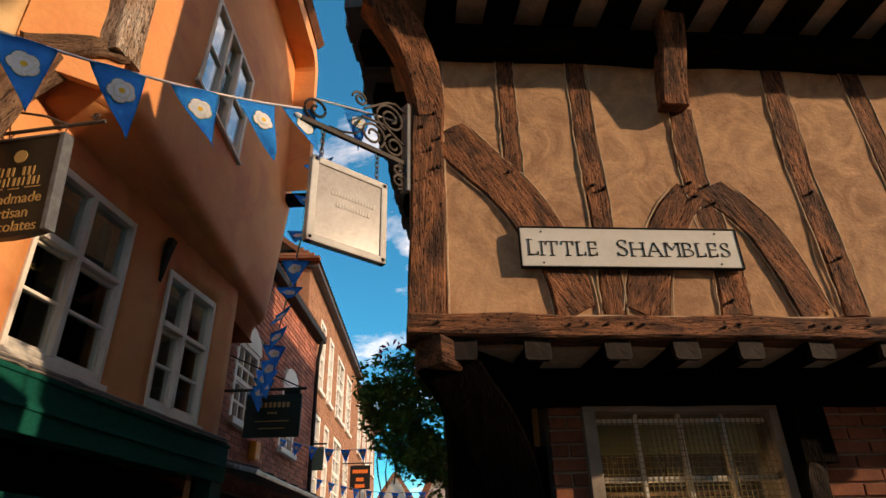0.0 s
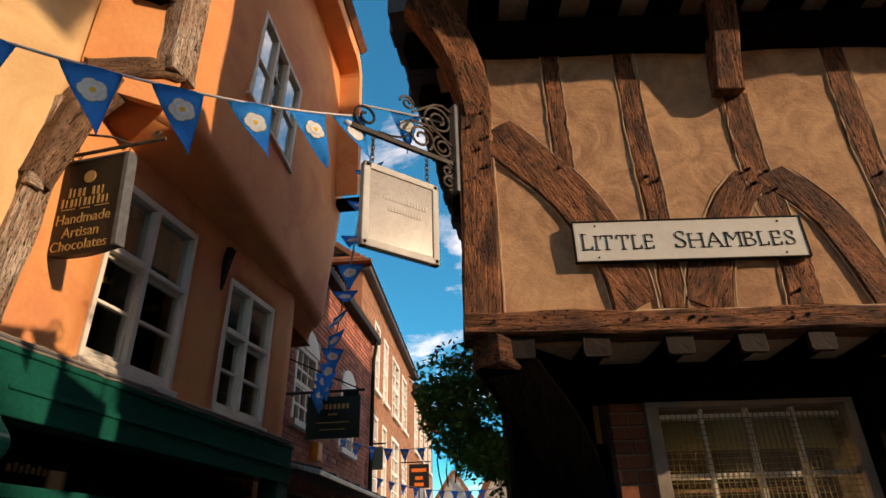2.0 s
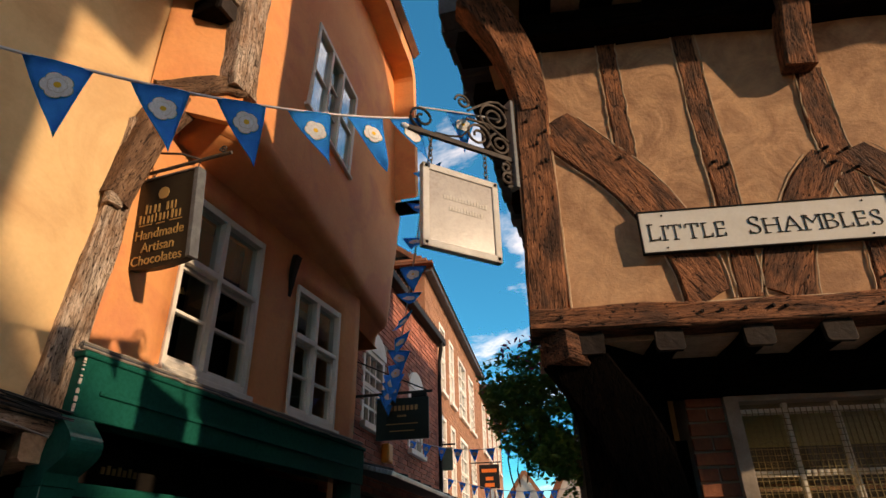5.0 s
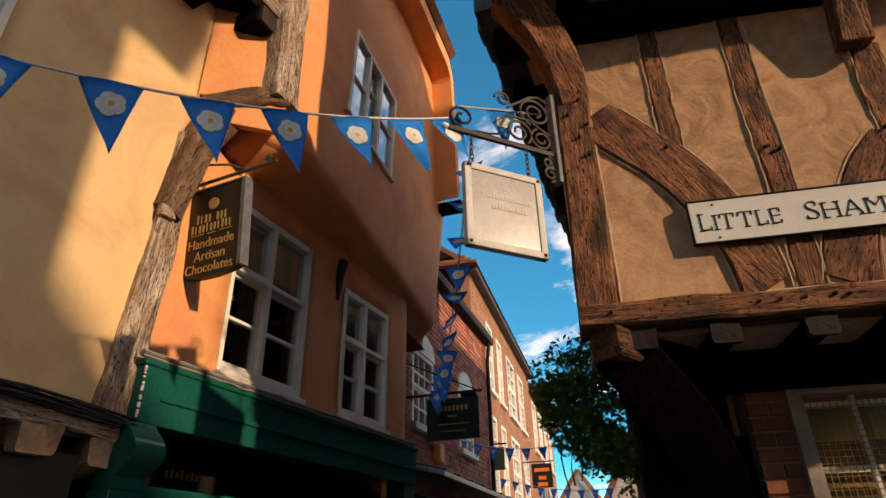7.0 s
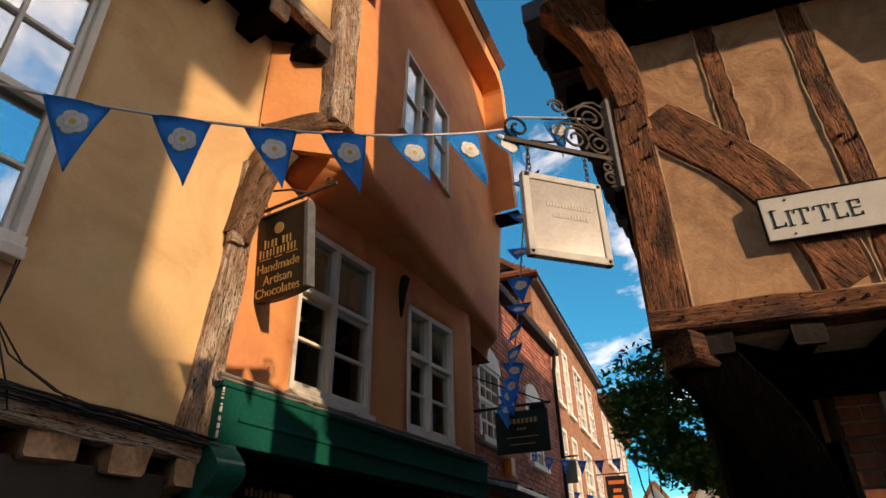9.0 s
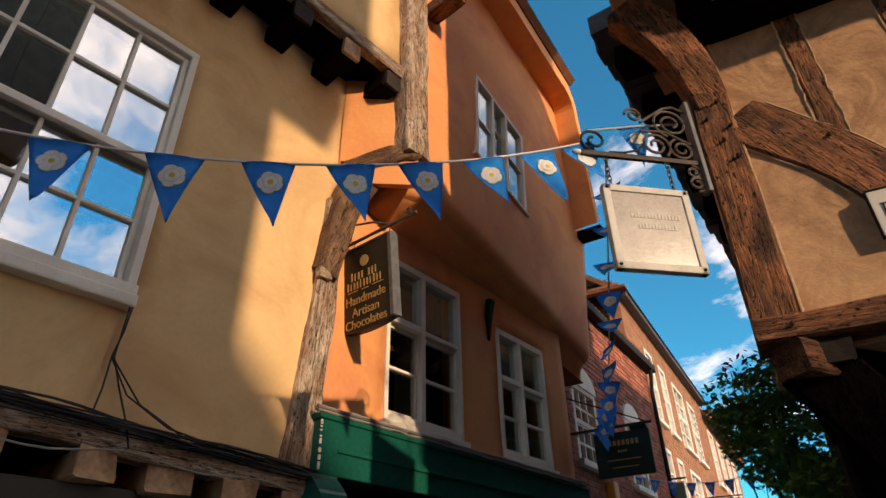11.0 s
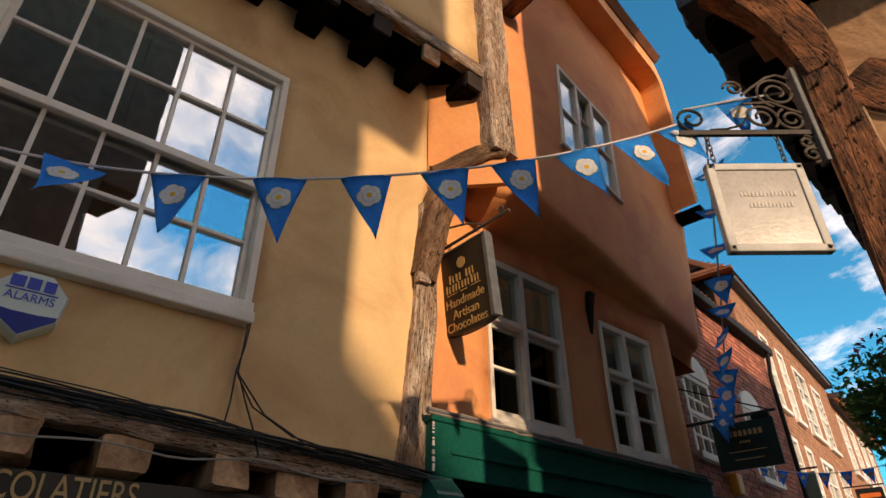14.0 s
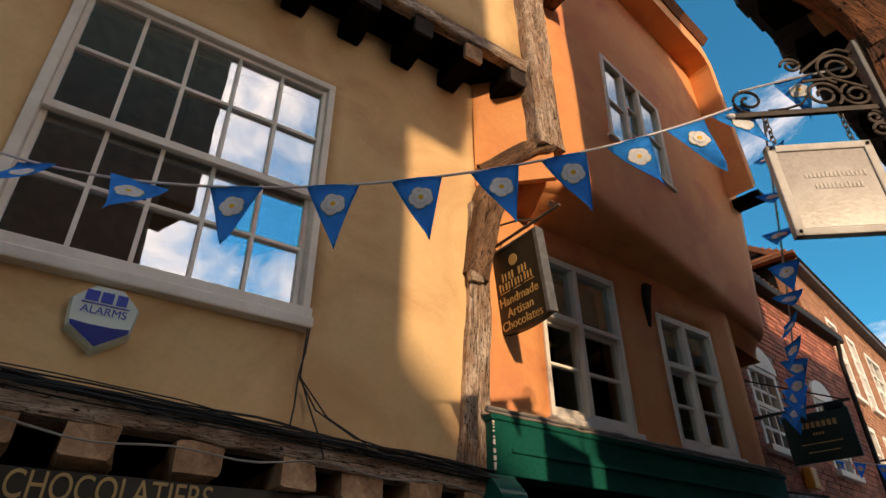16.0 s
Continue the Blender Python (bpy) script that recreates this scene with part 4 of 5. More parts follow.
for k in range(22):
    z = 2.36 + 0.29 * rc.random()
    s_ = rc.uniform(0.003, 0.009)
    part("paint_chip", boxed(-0.024 + rc.uniform(0, 0.004), -0.014 + s_, -0.1325, -0.126, z, z + s_ * rc.uniform(1, 2.4), bevel=0), SIGN_WHITE, oh, "bare spot on the worn board edge" if k == 0 else "")
part("pilaster", boxed(-0.07, 0.13, -0.11, 0.05, 0, 2.0, bevel=0.008), GREEN, oh)
part("pilaster", boxed(3.1, 3.3, -0.11, 0.05, 0, 2.34, bevel=0.008), GREEN, oh)
# near-black sheet stands for the shaded recess of the shop window
part("shopfront", boxed(0.13, 3.1, 0.25, 0.3, 0, 2.34), DARK, oh, "recessed shop window, a sheet coloured dark for shade")
for k in range(7):
    part("gilt_mark", boxed(0.58 + k * 0.042, 0.605 + k * 0.042, 0.238, 0.246, 2.15, 2.19 + 0.012 * (k % 2), bevel=0), GOLD, oh, "gilded plain mark on the shop window" if k == 0 else "")
part("stall_board", boxed(0.13, 3.1, -0.02, 0.2, 0, 0.7), GREEN, oh)
part("transom", boxed(0.13, 3.1, 0.0, 0.08, 1.98, 2.05), GREEN, oh)
timber("jetty_bracket", oh, [(1.95, 0.02, 3.82), (1.95, 0.01, 3.9), (1.95, -0.01, 4.02), (1.95, -0.05, 4.2)], (0.045, 0.09), 0.06, OAK_SOOT, label="dark jetty bracket")

part("back_wall", boxed(-0.1, 3.3, 2.6, 2.7, 0, 8.3, bevel=0), DARK, oh)
part("end_wall", boxed(3.2, 3.3, 0.2, 2.6, 0, 4.6, bevel=0), RENDER_ORANGE, oh)
# upper storey: swelling plaster with a rounded lower lip
FU = F(-2.2, 3.2, 0)
YA, YB = -0.12, 3.62      # along
def gable(y):
    return 8.45
def lip(y):
    return 4.58 - 0.035 * y - 0.018 * y * y
def face_y(y):
    near = max(0.0, 1 - (y - YA) / 0.42)
    far = max(0.0, 1 - (YB - y) / 0.16)
    return 0.20 * near ** 2 + 0.25 * far ** 2.2
bm = bmesh.new()
NU, rows_ = 54, []
for i in range(NU + 1):
    y = YA + (YB - YA) * i / NU
    b, l, g = face_y(y), lip(y), gable(y)
    back = 0.48 - 0.09 * y
    col = []
    for k in range(7):      # cove from the lower wall out to the lip
        f = k / 6
        ang = f * math.pi / 2
        col.append((y, back + 0.02 - (back + 0.02 - b - 0.10) * math.sin(ang), l - 0.05 - 0.16 * (1 - f) ** 1.6))
    for k in range(1, 6):   # rounded lip
        ang = k / 5 * math.pi / 2
        col.append((y, b + 0.10 * (1 - math.sin(ang)), l - 0.05 + 0.14 * (1 - math.cos(ang))))
    for k in range(1, 25):
        z = l + 0.09 + (g - l - 0.09) * k / 24
        col.append((y, b - 0.0 * k, z))
    lean = [0.28 * max(0.0, min(p[2], 6.2) - 4.35) * min(1.0, max(0.0, (y - 2.6) / 0.9)) ** 2 for p in col]      # the far end leans out
    rows_.append([bm.verts.new((p[0] + ln, p[1] + 0.014 * noise.noise(Vector((p[0] * 1.6, p[2] * 1.6, 4))) + 0.005 * noise.noise(Vector((p[0] * 6, p[2] * 6, 9))), p[2])) for p, ln in zip(col, lean)])
OW = (0.0, 1.12, 0.0, 1.20)
OWM = FU @ pose(0.89, 0, 5.53, 0, 4.6, 0)
OWI = (FU.inverted() @ OWM).inverted()
for a, b in zip(rows_, rows_[1:]):
    for k in range(len(a) - 1):
        mid = OWI @ ((a[k].co + b[k].co + a[k + 1].co + b[k + 1].co) / 4)
        cy, cz = mid.x, mid.z
        if OW[0] + 0.03 < cy < OW[1] - 0.03 and OW[2] + 0.03 < cz < OW[3] - 0.03:
            continue
        bm.faces.new((a[k], b[k], b[k + 1], a[k + 1]))
def side(col, depth):
    v = [bm.verts.new((c.co.x, depth, c.co.z)) for c in col]
    for k in range(len(col) - 1):
        bm.faces.new((col[k], col[k + 1], v[k + 1], v[k]))
side(rows_[0], 0.9), side(rows_[-1], 1.6)
upper = part("upper_storey", bm, RENDER_ORANGE, oh, "swelling orange render with a rounded jetty lip", oh.matrix_world.inverted() @ FU, smooth=True)
w = part("window", boxed(OW[0] - 0.04, OW[1] + 0.02, -0.035, 0.10, OW[2] - 0.035, OW[2], bevel=0.008), WHITE, oh, "three-light white casement window", oh.matrix_world.inverted() @ OWM)
for a in ((OW[0] - 0.005, OW[0] + 0.05, -0.012, 0.1, OW[2], OW[3]), (OW[1] - 0.05, OW[1] + 0.005, -0.012, 0.1, OW[2], OW[3]), (OW[0], OW[1], -0.013, 0.1, OW[3] - 0.05, OW[3] + 0.005), (0.355, 0.405, -0.01, 0.1, OW[2], OW[3]), (0.67, 0.72, -0.01, 0.1, OW[2], OW[3])):
    part("frame", boxed(*a, bevel=0.006), WHITE, w)
pane_grid(w, OW[0] + 0.05, 0.345, OW[2], OW[3] - 0.05, 1, 2, 0.03, GLASS_SKY, 0.022)
pane_grid(w, 0.415, 0.66, OW[2], OW[3] - 0.05, 1, 3, 0.05, GLASS, 0.022)
pane_grid(w, 0.73, OW[1] - 0.05, OW[2], OW[3] - 0.05, 1, 2, 0.03, GLASS_SKY, 0.022)
bm = bmesh.new()
box(bm, 0.6, 2.4, 1.2, 1.25, 5.2, 7.0), box(bm, 0.6, 0.65, 0.11, 1.2, 5.2, 7.0), box(bm, 2.35, 2.4, 0.11, 1.2, 5.2, 7.0), box(bm, 0.6, 2.4, 0.11, 1.2, 5.15, 5.2), box(bm, 0.6, 2.4, 0.11, 1.2, 7.0, 7.05)
part("inner_room", bm, DARK, oh, "room behind the window, coloured dark as if unlit", oh.matrix_world.inverted() @ FU)
# eave and end fin
UO = oh.matrix_world.inverted() @ FU
bm = bmesh.new()
ns, cs_ = 30, []
for i in range(ns + 1):      # outline of the overhang: along the eave, then down the end
    u = i / ns
    if u < 0.5:
        p = (-0.3 + 3.55 * u / 0.5, 8.32 - 0.05 * u)
    elif u < 0.7:
        a_ = (u - 0.5) / 0.2 * math.pi / 2
        p = (3.25 + 0.25 * math.sin(a_), 8.05 + 0.25 * math.cos(a_))
    else:
        k = (u - 0.7) / 0.3
        p = (3.50 + 0.17 * k, 8.05 - 1.90 * k)
    cs_.append(p)
ring = []
for y, z in cs_:
    d = 0.30
    ring.append([bm.verts.new((y, 0.12, z)), bm.verts.new((y, -d, z)), bm.verts.new((y + (0.10 if z < 8.2 else 0.0), -d - 0.01, z + (0.22 if z > 8.2 else 0.10))), bm.verts.new((y + (0.14 if z < 8.2 else 0.0), 0.12, z + (0.26 if z > 8.2 else 0.12)))])
for a_, b_ in zip(ring, ring[1:]):
    for k in range(4):
        bm.faces.new((a_[k], a_[(k + 1) % 4], b_[(k + 1) % 4], b_[k]))
bm.faces.new(ring[0]), bm.faces.new(ring[-1])
part("eave", bm, RENDER_ORANGE, oh, "rendered eave returning down the end of the front", UO)
part("fin_foot", boxed(3.72, 3.90, -0.33, 0.1, 6.03, 6.15, bevel=0.01), OAK_DARK, oh, "dark timber block under the eave return", UO)
part("roof", boxed(-0.4, 3.45, 0, 3.0, 0, 0.12), TILE, oh, "tiled roof", UO @ pose(0, -0.33, 8.5, 45, 0, 0))
# orange panel between the cream wall and the upper post
part("return_panel", boxed(0.0, 0.62, -0.01, 0.04, 4.5, 5.66, bevel=0.004), RENDER_ORANGE, oh, "orange rendered return", oh.matrix_world.inverted() @ FC @ pose(0.03, -0.005, 0, 0, 0, -44))

# ---- brick house and the far street ----
def brick_field(x0, x1, z0, z1, holes, bw=0.225, bh=0.075, j=0.011, out=0.008, seed=1):
    """Bricks in running bond, set proud of the mortar, round real openings."""
    rnd = random.Random(seed)
    V, Fc = [], []
    row = 0
    z = z0
    while z < z1:
        x = x0 - (bw / 2 if row % 2 else 0)
        while x < x1:
            a, b = max(x, x0), min(x + bw - j, x1)
            if b - a > 0.04 and not any(h[0] - 0.02 < (a + b) / 2 < h[1] + 0.02 and h[2] - 0.03 < z + bh / 2 < h[3] + 0.03 for h in holes):
                o = -out - rnd.uniform(0, 0.006)
                n = len(V)
                zt = z + bh - j
                V += [(a, o, z), (b, o, z), (b, o, zt), (a, o, zt), (a, 0.01, z), (b, 0.01, z), (b, 0.01, zt), (a, 0.01, zt)]
                Fc += [(n, n + 1, n + 2, n + 3), (n, n + 4, n + 5, n + 1), (n + 1, n + 5, n + 6, n + 2), (n + 2, n + 6, n + 7, n + 3), (n + 3, n + 7, n + 4, n)]
            x += bw
        z += bh
        row += 1
    me = bpy.data.meshes.new("bricks")
    me.from_pydata(V, [], Fc)
    return me


def bricks(parent, me, mat):
    ob = new("bricks", me)
    me.materials.append(mat)
    ob.parent = parent
    ob["kind"] = "stuff"
    return ob


def street_window(parent, x0, x1, z0, z1, cols=3, rows=4, arch=False, glass=None):
    w = part("window", boxed(x0 - 0.04, x1 + 0.04, -0.08, 0.1, z0 - 0.08, z0, bevel=0.01), WHITE, parent, "white sash window")
    for a in ((x0, x0 + 0.08, -0.012, 0.1, z0, z1), (x1 - 0.08, x1, -0.012, 0.1, z0, z1), (x0, x1, -0.014, 0.1, z1 - 0.08, z1), (x0, x1, 0.0, 0.1, (z0 + z1) / 2 - 0.03, (z0 + z1) / 2 + 0.03)):
        part("frame", boxed(*a, bevel=0.008), WHITE, w)
    pane_grid(w, x0 + 0.08, x1 - 0.08, z0, z1 - 0.08, cols, rows, 0.05, glass or GLASS_FAR, 0.035, 0.04)
    if arch:
        bm = bmesh.new()
        n = 12
        c = (x0 + x1) / 2
        r = (x1 - x0) / 2 + 0.02
        f = [bm.verts.new((c + r * math.cos(math.pi * i / n), -0.03, z1 - 0.02 + 0.30 * math.sin(math.pi * i / n))) for i in range(n + 1)]
        b = [bm.verts.new((v.co.x, 0.06, v.co.z)) for v in f]
        bm.faces.new(f), bm.faces.new(b)
        for i in range(n + 1):
            bm.faces.new((f[i], f[(i + 1) % (n + 1)], b[(i + 1) % (n + 1)], b[i]))
        part("arch_head", bm, WHITE, w, "white arched head board")
    return w


GLASS_FAR = glass_mat("far_window_glass", 0.35)
FB = F(-2.68, 6.6, 0.5)
bk = thing("brick_house", FB, "red brick house with arched white sash windows", "house")
BW = ((0.56, 1.40, 3.24, 4.22), (2.60, 3.40, 3.24, 4.22))
part("wall", wall_mesh(-0.5, 4.5, 0, 5.5, BW, 0.25, 0.6, 0.0, 3), MORTAR, bk, "mortar bed of the brick wall")
bricks(bk, brick_field(-0.5, 4.5, 2.45, 5.5, [(a, b, c, d + 0.22) for a, b, c, d in BW]), BRICK)
for q in BW:
    street_window(bk, *q, 3, 4, arch=True)
    room(bk, *q, 1.2, 0.26)
part("gutter", boxed(-0.5, 4.6, -0.16, 0.05, 5.47, 5.60, bevel=0.02), BLACK, bk, "black eaves gutter")
part("downpipe", sweep(bmesh.new(), [(4.38, -0.12, 5.50), (4.38, -0.10, 5.3), (4.38, -0.07, 5.1), (4.38, -0.07, 0)], 0.036, 8), BLACK, bk, "black rainwater pipe")
bm = bmesh.new()
for k in range(8):
    for i in range(35):
        a, b = -0.5 + i * 0.145, -0.5 + (i + 1) * 0.145
        y0, z0 = -0.15 + k * 0.28, 5.59 + k * 0.2
        pts = [bm.verts.new((a + (b - a) * u, y0, z0 + 0.03 * math.sin(u * math.pi * 2) + 0.02)) for u in (0, 0.25, 0.5, 0.75, 1)]
        pt2 = [bm.verts.new((a + (b - a) * u, y0 + 0.30, z0 + 0.20 + 0.03 * math.sin(u * math.pi * 2))) for u in (0, 0.25, 0.5, 0.75, 1)]
        for u in range(4):
            bm.faces.new((pts[u], pts[u + 1], pt2[u + 1], pt2[u]))
r = part("roof", bm, TILE, bk, "red pantile roof")
r["kind"] = "stuff"
cn = part("canopy", boxed(-0.4, 4.4, -0.75, 0.0, 0, 0.05, bevel=0.01), LEAD_ROOF, bk, "sloping lead shop canopy", pose(0, 0, 2.63, 14, 0, 0))
for i in range(9):
    part("canopy_rib", boxed(-0.36 + i * 0.5, -0.32 + i * 0.5, -0.74, 0.0, 0.05, 0.075), SLATE, cn)
# sheet under the canopy, coloured near-black for the shadow there
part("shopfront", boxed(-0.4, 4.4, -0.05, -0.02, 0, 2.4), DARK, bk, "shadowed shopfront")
part("alarm", boxed(1.33, 1.53, -0.12, -0.01, 2.86, 3.10, bevel=0.03), plain("amber_plastic", (0.75, 0.26, 0.02), 0.5), bk, "small amber alarm box")

F2 = F(-2.92, 11.25, -2.5)
b2 = thing("brick_house", F2, "tall orange brick house with white sash windows and dark eaves", "house")
HW = []
for xa_, xb_ in ((1.50, 2.20), (2.75, 3.40), (4.15, 5.40), (5.95, 6.95)):
    HW += [(xa_, xb_, 5.08, 6.62), (xa_, xb_, 2.9, 4.55)]
part("wall", wall_mesh(0, 8.4, 0, 7.2, HW, 0.25, 0.8, 0.0, 3), MORTAR_WARM, b2)
bricks(b2, brick_field(0, 8.4, 2.2, 7.2, HW, 0.225, 0.075, 0.008, 0.005, 2), BRICK_ORANGE)
for q in HW:
    street_window(b2, *q, 2, 4)
room(b2, 0.6, 7.8, 2.6, 7.0, 1.0, 0.26)
part("eave_board", boxed(-0.1, 8.5, -0.18, 0.1, 7.12, 7.26, bevel=0.02), SLATE, b2, "dark boxed eaves")
bm = bmesh.new()
hv = [bm.verts.new(p) for p in ((-0.25, -0.22, 7.22), (-0.25, 4.4, 7.22), (1.6, 1.8, 9.1), (8.5, -0.22, 7.22), (8.5, 1.8, 9.1))]
bm.faces.new((hv[0], hv[1], hv[2])), bm.faces.new((hv[0], hv[2], hv[4], hv[3]))
part("hip_roof", bm, TILE, b2, "red pantile hip roof")
for k in range(14):
    f_ = k * 0.15 / 2.1
    part("tile_course", boxed(-0.30 + 1.85 * f_, -0.16 + 1.85 * f_, -0.22 + 2.02 * f_, 4.4 - 2.6 * f_, 7.23 + k * 0.132, 7.285 + k * 0.132), TILE, b2)
part("gable", boxed(-0.02, 0.0, 0.0, 4.0, 6.0, 7.2), BRICK_ORANGE, b2)
part("roof", boxed(-0.1, 8.5, -0.17, 3.2, 0, 0.1), TILE, b2, "red tiled roof", pose(0, 0, 7.25, 38, 0, 0))

F3 = F(-3.32, 19.8, -3)
b3 = thing("brick_house", F3, "narrow orange brick house further down the street", "house")
HW = [(0.6 + i * 1.7, 1.6 + i * 1.7, z, z + 1.6) for i in range(4) for z in (2.8, 5.0)]
part("wall", wall_mesh(0, 7.5, 0, 6.9, HW, 0.25, 0.8, 0, 4), BRICK_ORANGE, b3)
for q in HW:
    street_window(b3, *q, 2, 3)
part("eave_board", boxed(-0.1, 7.6, -0.35, 0.1, 6.85, 7.0), SLATE, b3)
part("roof", boxed(-0.1, 7.6, -0.3, 3.2, 0, 0.1), TILE, b3, "", pose(0, 0, 6.95, 38, 0, 0))

def gabled_house(m, L, eave, peak, depth, mat, label, windows):
    """A small house, its gable to the street's near end: walls, verge boards and two roof slopes."""
    eh = thing("end_house", m, label, "house")
    top = lambda x: peak - abs(x - L / 2) * 2 * (peak - eave) / L
    part("wall", wall_mesh(0, L, 0, peak, windows, 0.25, 0.3, 0.02, 3, top=top), mat, eh)
    for q in windows:
        street_window(eh, *q, 2, 2)
    part("side_wall", boxed(0.002, 0.25, 0.26, depth, 0, eave, bevel=0), mat, eh)
    run = math.hypot(L / 2, peak - eave)
    slope = math.degrees(math.atan2(peak - eave, L / 2))
    for sg in (0, 1):
        at = pose(0, 0, eave, 0, -slope, 0) if sg == 0 else pose(L, 0, eave, 0, 0, 180) @ pose(0, -depth, 0, 0, -slope, 0)
        part("roof", boxed(-0.15, run, -0.12, depth, 0.004, 0.10), TILE, eh, "", at)
        part("verge_board", boxed(-0.15, run, -0.15, -0.122, -0.09, 0.09) if sg == 0 else boxed(-0.15, run, depth + 0.122, depth + 0.15, -0.09, 0.09), TILE, eh, "", at)
    return eh


gabled_house(F(-4.35, 33.0, 88), 1.9, 4.6, 6.0, 3.0, RENDER_PALE, "pale rendered gabled house closing the far street", ((0.6, 1.2, 3.2, 4.2),))
gabled_house(F(-1.42, 20.0, 90), 2.3, 3.1, 5.3, 4.0, RENDER_PALE, "white rendered house with a steep brown roof", ((0.75, 1.35, 2.5, 3.4),))

# ---- hanging signs ----
FH = F(-2.66, 2.88, 97)   # x out from the wall
cs = thing("hanging_sign", FH, "dark brown chocolate shop sign with gold lettering on an iron arm", "hanging sign")
bm = bmesh.new()
nb = 14
top_z, xa, xb = 3.920, -0.07, 0.445
outl = [(xa, top_z), (xb, top_z)] + [(xb - (xb - xa) * i / nb, 3.315 - 0.030 * math.sin(math.pi * i / nb) ** 0.8 + 0.0 * i) for i in range(nb + 1)]
f = [bm.verts.new((x, -0.028, z)) for x, z in outl]
b = [bm.verts.new((x, 0.028, z)) for x, z in outl]
bm.faces.new(f), bm.faces.new(b)
for i in range(len(outl)):
    bm.faces.new((f[i], f[(i + 1) % len(outl)], b[(i + 1) % len(outl)], b[i]))
bmesh.ops.bevel(bm, geom=[e for e in bm.edges if abs(e.verts[0].co.y - e.verts[1].co.y) < 0.001], offset=0.004, segments=2, affect="EDGES")
part("board", bm, SIGN_BROWN, cs)
for a in ((xa - 0.012, xa + 0.022, -0.038, 0.038, 3.312, top_z + 0.012), (xb - 0.022, xb + 0.012, -0.038, 0.038, 3.312, top_z + 0.012), (xa, xb, -0.036, 0.036, top_z, top_z + 0.014)):
    part("edging", boxed(*a, bevel=0.005), GREY_METAL, cs, "grey metal edging")
for w, z, sz in (("Handmade", 3.493, 0.094), ("Artisan", 3.402, 0.094), ("Chocolates", 3.318, 0.092)):
    text("lettering", w, sz, GOLD, cs, pose(0.190, -0.030, z) @ UPRIGHT, align="CENTER", depth=0.002, squeeze=0.95)
for z, w, h in ((3.672, 0.27, 0.062), (3.606, 0.35, 0.058)):
    n = 8 if w < 0.3 else 11
    for i in range(n):
        if w < 0.3 and i == 4:
            continue
        part("mark", boxed(0.190 - w / 2 + i * w / n, 0.190 - w / 2 + (i + (0.42, 0.28, 0.5)[i % 3]) * w / n, -0.031, -0.027, z, z + h * (0.9 if i % 4 else 1.05), bevel=0), GOLD, cs, "gold plain mark")
for a in ((0.02, 0.12, 3.588), (0.26, 0.36, 3.588), (0.155, 0.225, 3.585)):
    part("mark", boxed(a[0], a[1], -0.031, -0.027, a[2], a[2] + 0.006, bevel=0), GOLD, cs)
bm = bmesh.new()
bmesh.ops.create_cone(bm, cap_ends=True, segments=20, radius1=0.042, radius2=0.042, depth=0.006, matrix=pose(0.190, -0.030, 3.80, 90, 0, 0))
part("emblem", bm, GOLD, cs, "gold round emblem")
part("arm", sweep(bmesh.new(), [(-0.12, 0, 4.0), (0.2, 0, 4.0), (0.67, 0, 4.0)], 0.012, 8), IRON_WORN, cs, "rusty iron arm")
part("stay", sweep(bmesh.new(), [(-0.10, 0, 4.10), (0.05, 0, 4.16), (0.25, 0, 4.10), (0.42, 0, 4.01)], 0.008, 6), IRON_WORN, cs)
part("wall_bracket", boxed(-0.14, -0.09, -0.03, 0.03, 3.86, 4.14, bevel=0.008), IRON_WORN, cs)
sp_ = [(0.60 - 0.03 * (1 - i / 22) * math.cos(i * 0.5), 0, 4.04 + 0.03 * (1 - i / 22) * math.sin(i * 0.5)) for i in range(20)]
part("scroll", sweep(bmesh.new(), sp_, 0.006, 6), IRON_WORN, cs)
for x in (0.06, 0.42):
    part("hook", sweep(bmesh.new(), [(x, 0, 4.0), (x + 0.012, 0, 3.985), (x, 0, 3.97), (x, 0, 3.95)], 0.006, 6), IRON_WORN, cs)
# the board swings a little on its hooks
SWING = pose(0, 0, 3.96) @ pose(0, 0, 0, 6, 0, 0) @ pose(0, 0, -3.96)
for ob in cs.children:
    if ob.name.split(".")[0] in ("board", "edging", "lettering", "mark", "emblem"):
        ob.matrix_basis = SWING @ ob.matrix_basis

FJ = F(-0.15, 2.88, 228)   # x out along the bar, from the corner post
js = thing("hanging_sign", FJ, "white framed weathered shop sign on scrolled iron bracket", "hanging sign")
BZ = 3.622
SIGN_FADED = plain("faded_lettering", (0.46, 0.42, 0.38), 0.5)
part("bar", boxed(0.0, 0.74, -0.011, 0.011, BZ - 0.018, BZ + 0.012, bevel=0.004), IRON, js, "black iron bar")
bm = bmesh.new()
bmesh.ops.create_uvsphere(bm, u_segments=10, v_segments=6, radius=0.016, matrix=pose(0.755, 0, BZ) @ Matrix.Diagonal((1.6, 1, 1, 1)))
part("finial", bm, ROSE, js, "pale painted finial", smooth=True)
part("back_plate", boxed(0.07, 0.095, -0.03, 0.03, BZ - 0.19, BZ + 0.42, bevel=0.006), GREY_METAL, js, "grey iron back plate")


def spiral(cx, cz, r0, turns, start, direction=1, r1=0.25):
    n = int(26 * turns)
    return [(cx + r0 * (1 - (1 - r1) * i / n) * math.cos(start + direction * 2 * math.pi * turns * i / n), 0, cz + r0 * (1 - (1 - r1) * i / n) * math.sin(start + direction * 2 * math.pi * turns * i / n)) for i in range(n + 1)]


